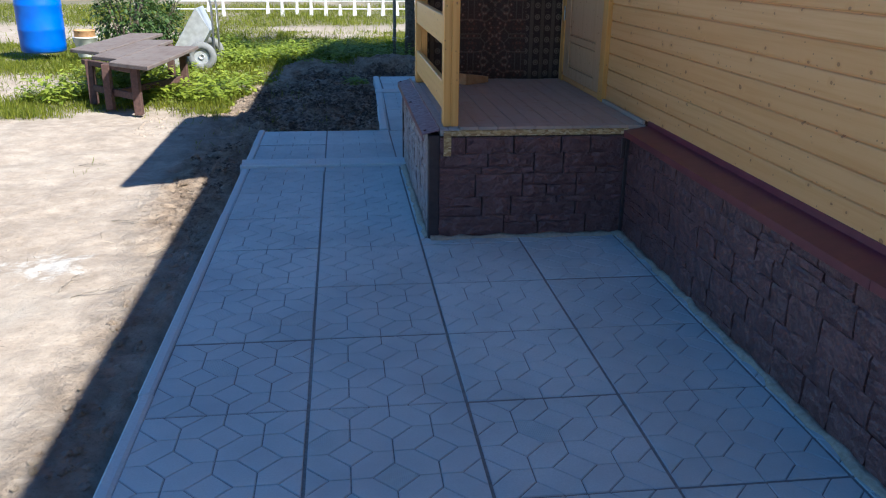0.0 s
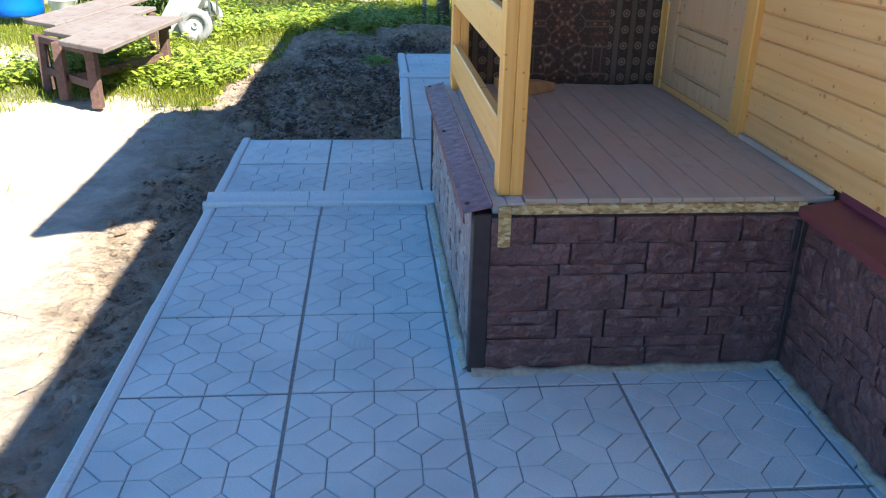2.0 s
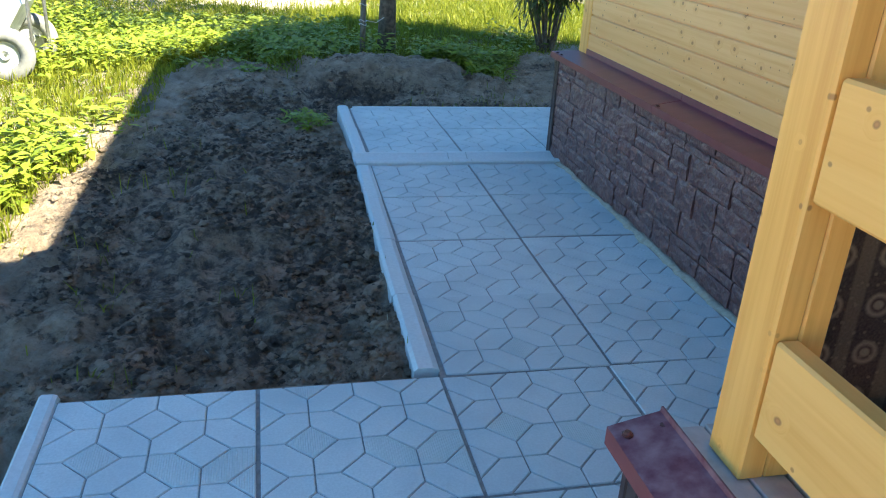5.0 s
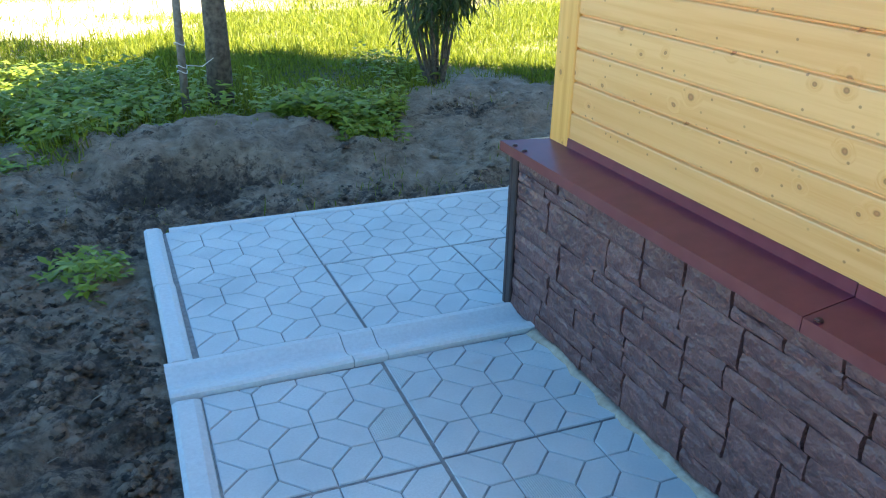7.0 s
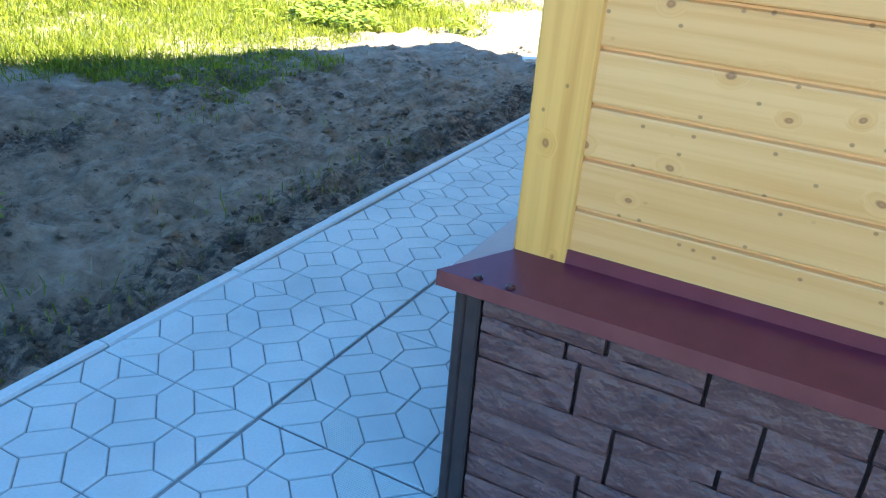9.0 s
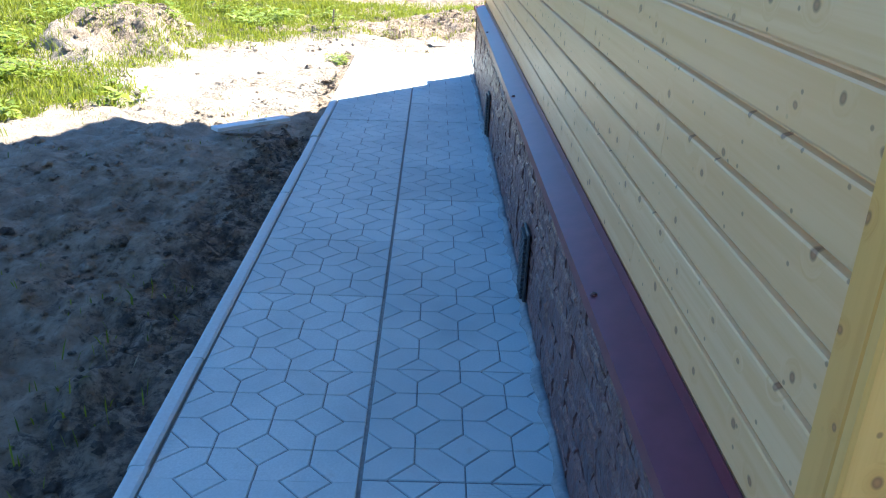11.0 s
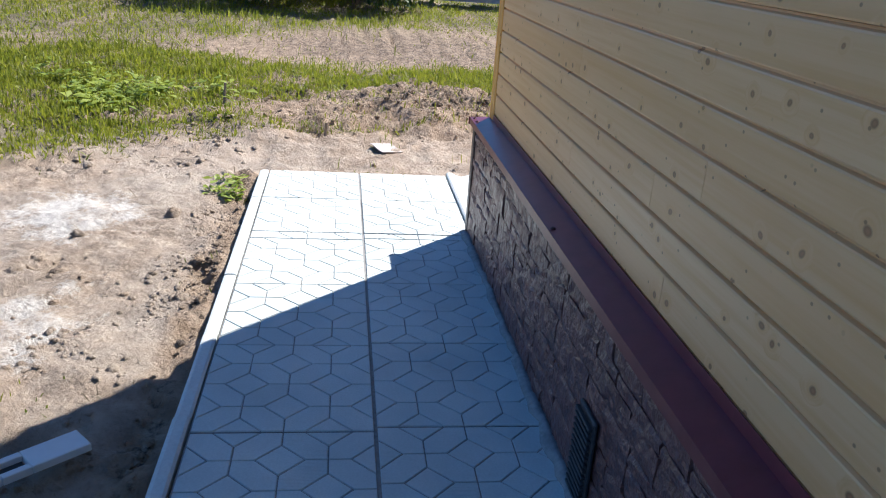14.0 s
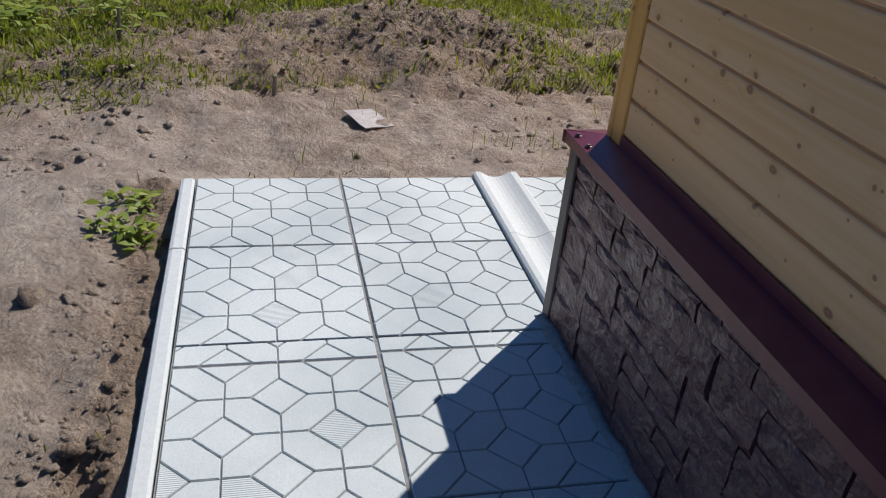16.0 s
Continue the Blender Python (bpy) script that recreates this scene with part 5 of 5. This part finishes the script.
def foliage(name, seed, centre, radii, count, leaf, material, parent, shape=None):
    rng = np.random.default_rng(seed)
    d = rng.normal(0, 1, (count, 3))
    d /= np.linalg.norm(d, axis=1)[:, None]
    clump = 0.55 + 0.6 * grid_noise(d[:, 0] * 3 + 9, d[:, 2] * 3 + d[:, 1] * 2 + 9, 1.3, seed)
    r = rng.uniform(0.35, 1.0, count) ** 0.5 * clump
    p = np.array(centre) + d * r[:, None] * np.array(radii)
    way = d + rng.normal(0, 0.6, (count, 3))
    way /= np.linalg.norm(way, axis=1)[:, None]
    L = leaf * rng.uniform(0.6, 1.4, count)
    return ribbons(name, p, way, L, L * (0.5 if shape is None else shape), rng.uniform(0, 0.8, count), material, "", "", rng, parent=parent, leafy=True)


def young_tree():
    ob = thing("tree", "garden tree with a straight rough grey trunk", "tree", (0.92, 12.0, -0.05))
    pts = [(0, 0, 0), (0.005, 0.0, 0.5), (-0.01, 0.01, 1.1), (0.02, 0.0, 1.9), (0.0, 0.02, 2.8), (0.03, 0, 3.6)]
    part("trunk", tube(pts, [0.085, 0.070, 0.066, 0.06, 0.045, 0.02], 14), M_BARK, ob, smooth=True)
    rng = random.Random(5)
    for i in range(9):
        z = 1.7 + i * 0.2
        a = i * 2.4
        r = rng.uniform(0.7, 1.1)
        part("limb", tube([(0, 0, z), (0.5 * r * math.cos(a), 0.5 * r * math.sin(a), z + 0.25), (r * math.cos(a), r * math.sin(a), z + 0.5)], [0.03, 0.02, 0.008], 7), M_BARK, ob, smooth=True)
    foliage("crown", 71, (0, 0, 3.1), (1.5, 1.5, 1.3), 5200, 0.075, M_BUSH, ob)


young_tree()
stake = thing("stake", "grey wooden stake beside the tree", "stake", (0.68, 11.75, -0.04))
part("pole", tube([(0, 0, 0), (0.005, 0, 0.7), (0.0, 0.01, 1.5)], [0.024, 0.023, 0.022], 9), M_STAKE, stake, smooth=True)
for k, z in enumerate((0.30, 0.33, 0.46)):
    pts = [(0.03 * math.cos(a), 0.03 * math.sin(a), z + 0.01 * math.sin(a * 2)) for a in [i * 0.7 for i in range(10)]]
    part("twine", tube(pts, [0.003] * 10, 5), M_WHITEPAINT, stake, "pale twine tied round")
part("twine", tube([(0.02, 0.02, 0.33), (0.13, 0.12, 0.30), (0.22, 0.20, 0.34)], [0.003] * 3, 5), M_WHITEPAINT, stake, "pale twine tied round")


def evergreen():
    ob = thing("evergreen_bush", "dark feathery evergreen bush growing from grass", "bush", (2.5, 12.25, -0.02))
    rng = random.Random(8)
    for i in range(16):
        a, r = rng.uniform(0, 6.28), rng.uniform(0.05, 0.3)
        part("stem", tube([(r * 0.3 * math.cos(a), r * 0.3 * math.sin(a), 0), (r * math.cos(a), r * math.sin(a), 0.6), (1.3 * r * math.cos(a), 1.3 * r * math.sin(a), 1.3)], [0.014, 0.010, 0.005], 6), M_BARK, ob)
    foliage("sprays", 81, (0, 0, 1.15), (0.62, 0.62, 1.0), 7000, 0.10, M_THUJA, ob, 0.14)


evergreen()


def shrub(x, y, z, rx, rz, seed, n, label, leaf=0.06):
    ob = thing("shrub", label, "bush", (x, y, z))
    rng = random.Random(seed)
    for i in range(8):
        a = rng.uniform(0, 6.28)
        part("stem", tube([(0.05 * math.cos(a), 0.05 * math.sin(a), 0), (rx * 0.4 * math.cos(a), rx * 0.4 * math.sin(a), rz), (rx * 0.7 * math.cos(a), rx * 0.7 * math.sin(a), rz * 1.6)], [0.018, 0.012, 0.005], 6), M_BARK, ob)
    foliage("leaves", seed, (0, 0, rz), (rx, rx, rz), n, leaf, M_BUSH, ob)


shrub(-3.05, 12.3, 0.0, 0.55, 0.6, 91, 3000, "leafy garden shrub behind the bucket")
shrub(-2.75, 13.0, 0.0, 0.45, 0.45, 94, 2000, "leafy garden shrub behind the bucket")
shrub(19.0, 9.3, 0.1, 1.9, 1.1, 92, 7000, "big dark shrub in front of the metal fence", 0.12)
shrub(18.6, 11.0, 0.1, 1.5, 0.9, 95, 4500, "big dark shrub in front of the metal fence", 0.12)
shrub(17.6, 15.8, 0.1, 0.8, 0.6, 93, 1800, "small shrub in front of the metal fence", 0.10)

# ---------- garden things ----------
def table():
    ob = thing("garden_table", "low weathered plank table with brown painted legs", "table", (-2.03, 8.75, -0.02), -5)
    for x0, x1, y0, y1, z in ((0.0, 0.44, -1.15, 0.42, 0.425), (-0.33, -0.015, -0.62, 1.1, 0.422), (-0.74, -0.345, -0.12, 1.85, 0.428)):
        bm = box(x0, x1, y0, y1, z, z + 0.036, 0.006)
        for v in bm.verts:
            if v.co.y < (y0 + y1) / 2:
                v.co.y -= (v.co.x - (x0 + x1) / 2) * 0.7
        part("plank", bm, M_TABLE, ob)
    for x, y in ((0.24, -1.05), (-0.36, -0.50), (0.30, 0.30), (-0.02, 0.95), (-0.10, -0.80), (-0.5, 1.4)):
        part("leg", box(x - 0.035, x + 0.035, y - 0.035, y + 0.035, 0.0, 0.42, 0.006), M_TABLELEG, ob)
    part("stretcher", beam((0.24, -1.05, 0.16), (-0.36, -0.50, 0.16), 0.03, 0.06), M_TABLELEG, ob)
    part("stretcher", beam((-0.10, -0.80, 0.14), (0.28, 0.28, 0.14), 0.03, 0.06), M_TABLELEG, ob)
    part("bearer", beam((0.26, -1.07, 0.395), (-0.44, -0.43, 0.395), 0.05, 0.05), M_TABLELEG, ob)
    part("bearer", beam((0.36, 0.26, 0.395), (-0.60, 1.42, 0.395), 0.05, 0.05), M_TABLELEG, ob)


table()


def barrel():
    ob = thing("barrel", "tall bright blue plastic barrel standing on grass", "barrel", (-4.12, 12.1, 0.07))
    prof = [(0.0, 0.0), (0.26, 0.0), (0.283, 0.02), (0.29, 0.10), (0.292, 0.28), (0.298, 0.30), (0.292, 0.32), (0.293, 0.60), (0.299, 0.62), (0.293, 0.64), (0.288, 0.86), (0.27, 0.92), (0.25, 0.935), (0.24, 0.92), (0.0, 0.92)]
    part("body", lathe(prof, 32), M_BLUE, ob, smooth=True)
    part("rim", lathe([(0.262, 0.925), (0.275, 0.925), (0.278, 0.945), (0.262, 0.95), (0.258, 0.935), (0.262, 0.925)], 32), M_BLUE, ob, smooth=True)


barrel()


def bucket():
    ob = thing("bucket", "white plastic bucket with a brown tub on top", "bucket", (-3.40, 11.55, 0.06))
    part("body", lathe([(0.0, 0.0), (0.105, 0.0), (0.112, 0.01), (0.142, 0.24), (0.152, 0.245), (0.152, 0.262), (0.138, 0.262), (0.108, 0.03), (0.0, 0.03)], 24), M_WHITEPLASTIC, ob, smooth=True)
    part("tub", lathe([(0.0, 0.25), (0.12, 0.25), (0.132, 0.264), (0.128, 0.33), (0.134, 0.335), (0.134, 0.345), (0.12, 0.345), (0.115, 0.28), (0.0, 0.28)], 24), M_OLDWOOD, ob, "brown tub set on the bucket", smooth=True)
    pts = [(0.155 * math.cos(a), -0.155 * math.sin(a) * 0.4, 0.245 - 0.12 * math.sin(a)) for a in [i * math.pi / 10 for i in range(11)]]
    part("handle", tube(pts, [0.004] * 11, 6), M_STEEL, ob, "wire handle")


bucket()


def wheelbarrow():
    ob = thing("wheelbarrow", "galvanised two-wheeled garden barrow tipped on end", "wheelbarrow", (-1.80, 11.0, -0.02), 0)
    bm = bmesh.new()
    lo = [(-0.26, -0.20), (0.26, -0.20), (0.26, 0.20), (-0.26, 0.20)]
    hi = [(-0.42, -0.30), (0.42, -0.30), (0.42, 0.30), (-0.42, 0.30)]
    def ring(pts, z, s):
        return [bm.verts.new((x - math.copysign(s, x), y - math.copysign(s, y), z)) for x, y in pts]
    r = [ring(lo, 0.0, 0), ring(hi, 0.26, 0), ring(hi, 0.265, 0.012), ring(lo, 0.012, 0.006)]
    for a, b in zip(r, r[1:]):
        for i in range(4):
            bm.faces.new((a[i], a[(i + 1) % 4], b[(i + 1) % 4], b[i]))
    bm.faces.new(r[0][::-1])
    bm.faces.new(r[3])
    bmesh.ops.recalc_face_normals(bm, faces=bm.faces)
    bm.transform(Matrix.Translation((-0.02, 0, 0.26)) @ Matrix.Rotation(radians(-58), 4, 'Y'))
    part("tub", bm, M_ZINC, ob, "dented galvanised tub")
    part("axle", tube([(0.02, -0.36, 0.18), (0.02, 0.36, 0.18)], [0.012, 0.012], 8), M_STEEL, ob)
    for y in (-0.34, 0.34):
        bm = lathe([(0.09, -0.03), (0.13, -0.038), (0.165, -0.03), (0.178, -0.012), (0.178, 0.012), (0.165, 0.03), (0.13, 0.038), (0.09, 0.03), (0.09, -0.03)], 24)
        bm.transform(Matrix.Translation((0.02, y, 0.18)) @ Matrix.Rotation(radians(90), 4, 'X'))
        wheel = part("wheel", bm, M_RUBBER, ob, "grey rubber wheel", smooth=True)
        bm = lathe([(0.0, -0.012), (0.03, -0.03), (0.035, -0.012), (0.092, -0.016), (0.092, 0.016), (0.035, 0.012), (0.03, 0.03), (0.0, 0.012)], 24)
        bm.transform(Matrix.Translation((0.02, y, 0.18)) @ Matrix.Rotation(radians(90), 4, 'X'))
        part("rim", bm, M_ZINC, wheel)
    for y in (-0.22, 0.22):
        part("frame_tube", tube([(0.16, y, 0.16), (0.16, y, 0.75), (0.10, y, 1.15)], [0.013] * 3, 8), M_STEEL, ob)
    part("frame_tube", tube([(0.10, -0.22, 1.14), (0.10, 0.22, 1.14)], [0.013] * 2, 8), M_STEEL, ob)


wheelbarrow()


def picket_fence():
    ob = thing("picket_fence", "low white wooden fence in the far grass", "fence", (0, 0, 0))
    rng = random.Random(4)
    for i in range(19):
        x = -3.8 + i * 0.34
        h = 0.32 + rng.uniform(-0.12, 0.1)
        if rng.random() < 0.35:
            continue
        bm = box(x - 0.05, x + 0.05, 20.3, 20.325, 0.02, h, 0.004)
        for v in bm.verts:
            if v.co.z > h - 0.02:
                v.co.x += (x - v.co.x) * 0.5
                v.co.z += 0.05
        bm.transform(Matrix.Rotation(rng.uniform(-0.03, 0.03), 4, 'Y'))
        part("picket", bm, M_WHITEPAINT, ob)
    for z in (0.16, 0.34):
        part("rail", beam((-4.0, 20.34, z), (2.5, 20.34, z + 0.03), 0.05, 0.025), M_WHITEPAINT, ob)


picket_fence()


def sheet_fence(name, a, b, label):
    """Ribbed sheet metal between posts with two rails."""
    ob = thing(name, label, "fence")
    a, b = Vector(a), Vector(b)
    L = (b - a).length
    d = (b - a).normalized()
    o = Vector((-d.y, d.x, 0))
    n = round(L / 2.5)
    for i in range(n):
        bm = bmesh.new()
        p0, p1 = L * i / n + 0.03, L * (i + 1) / n - 0.03
        prev = None
        k = int((p1 - p0) / 0.05)
        for j in range(k + 1):
            q = a + d * (p0 + (p1 - p0) * j / k) + o * (0.0 if (j // 2) % 2 else 0.02)
            ring = [bm.verts.new((q.x, q.y, 0.12)), bm.verts.new((q.x, q.y, 1.95))]
            if prev:
                bm.faces.new((prev[0], ring[0], ring[1], prev[1]))
            prev = ring
        ob2 = part("panel", bm, M_FENCE, ob)
        so = ob2.modifiers.new("sheet", 'SOLIDIFY')
        so.thickness = 0.003
        q = a + d * (L * i / n)
        part("post", box(q.x - 0.03, q.x + 0.03, q.y - 0.03, q.y + 0.03, 0.0, 2.0, 0.004), M_FENCERAIL, ob)
    for z in (0.45, 1.5):
        part("rail", beam(a - o * 0.035 + Vector((0, 0, z)), b - o * 0.035 + Vector((0, 0, z)), 0.04, 0.04), M_FENCERAIL, ob)


sheet_fence("metal_fence", (21.0, 24.0, 0.1), (21.0, -2.0, 0.1), "blue-grey corrugated sheet metal garden fence")
sheet_fence("metal_fence", (-12.0, 27.0, 0.1), (21.0, 27.0, 0.1), "blue-grey corrugated sheet metal garden fence")

# loose things on the ground
def lying_board():
    ob = thing("lying_board", "long white board with a hole on the soil", "board", (5.646, 10.352, -0.006), -49)
    for x0, x1, y0, y1 in ((-0.246, 0.03, -0.042, 0.042), (0.101, 0.246, -0.042, 0.042), (0.031, 0.10, -0.042, -0.02), (0.031, 0.10, 0.02, 0.042)):
        part("strip", box(x0, x1, y0, y1, 0.0, 0.022, 0.002), M_FOAM, ob)
    # black plate laid in the opening to stand for its shade
    part("grip_hole", box(0.034, 0.097, -0.0195, 0.0195, 0.0, 0.006), M_BLACK, ob, "black plate standing for the shade in the grip hole")


lying_board()
bm = box(-0.11, 0.11, -0.07, 0.07, 0, 0.004)
bmesh.ops.subdivide_edges(bm, edges=bm.edges, cuts=3, use_grid_fill=True)
for v in bm.verts:
    v.co.z += 0.004 * math.sin(v.co.x * 25) + 0.003 * math.sin(v.co.y * 30) + 0.004
ob = part("scrap_sheet", bm, M_GREYSTRIP)
ob.matrix_world = pose(9.08, 9.22, float(ground_height(np.array([9.08]), np.array([9.22]))[0]) + 0.014, 0, 0, 20)
tagged(ob, "crumpled scrap of pale sheet lying on soil", "scrap")


def vent(x, label):
    """Ribbed dark cover standing against the plinth."""
    ob = thing("vent_cover", label, "vent", (x, PY1 + 0.018, 0.02), 0, group="plinth vents")
    part("plate", box(-0.06, 0.06, 0.0, 0.012, 0.0, 0.25, 0.004), M_BLACK, ob)
    for i in range(14):
        z = 0.012 + i * 0.0165
        part("rib", box(-0.055, 0.055, 0.0122, 0.022, z, z + 0.008, 0.001), M_BLACK, ob)


vent(5.52, "dark ribbed plastic vent cover on the plinth")
vent(3.36, "dark ribbed plastic vent cover on the plinth")
for x, y, h in ((9.45, 9.62, 0.11), (10.2, 10.4, 0.2)):
    ob = part("peg", tube([(0, 0, 0), (0.006, 0, h)], [0.012, 0.010], 7), M_STAKE)
    ob.matrix_world = pose(x, y, float(ground_height(np.array([x]), np.array([y]))[0]) - 0.01, 4, 0, 0)
    tagged(ob, "short wooden peg stuck in the ground", "peg")


def twig(x, y, turn, seed):
    """A dry forked twig on the sand."""
    rng = random.Random(seed)
    z = float(ground_height(np.array([x]), np.array([y]))[0])
    ob = thing("twig", "dry brown forked twig lying on the sand", "twig", (x, y, z + 0.004), turn, group="twigs on the sand")
    pts = [(0, 0, 0)]
    for i in range(5):
        pts.append((pts[-1][0] + rng.uniform(0.03, 0.06), pts[-1][1] + rng.uniform(-0.015, 0.015), 0.004 + rng.uniform(0, 0.008)))
    part("stem", tube(pts, [0.003, 0.0028, 0.0024, 0.002, 0.0016, 0.001], 5), M_STAKE, ob)
    for k in (1, 2, 3):
        p = pts[k]
        e = (p[0] + rng.uniform(0.03, 0.06), p[1] + rng.choice((-1, 1)) * rng.uniform(0.02, 0.05), p[2] + 0.006)
        part("side_shoot", tube([p, e], [0.0018, 0.0008], 5), M_STAKE, ob)


for i, (x, y, turn) in enumerate(((-1.22, 3.45, 20), (-1.30, 3.55, 75), (-1.55, 3.05, -15), (-1.05, 4.05, 50), (-1.9, 5.9, 10), (-1.35, 4.6, -30))):
    twig(x, y, turn, i)
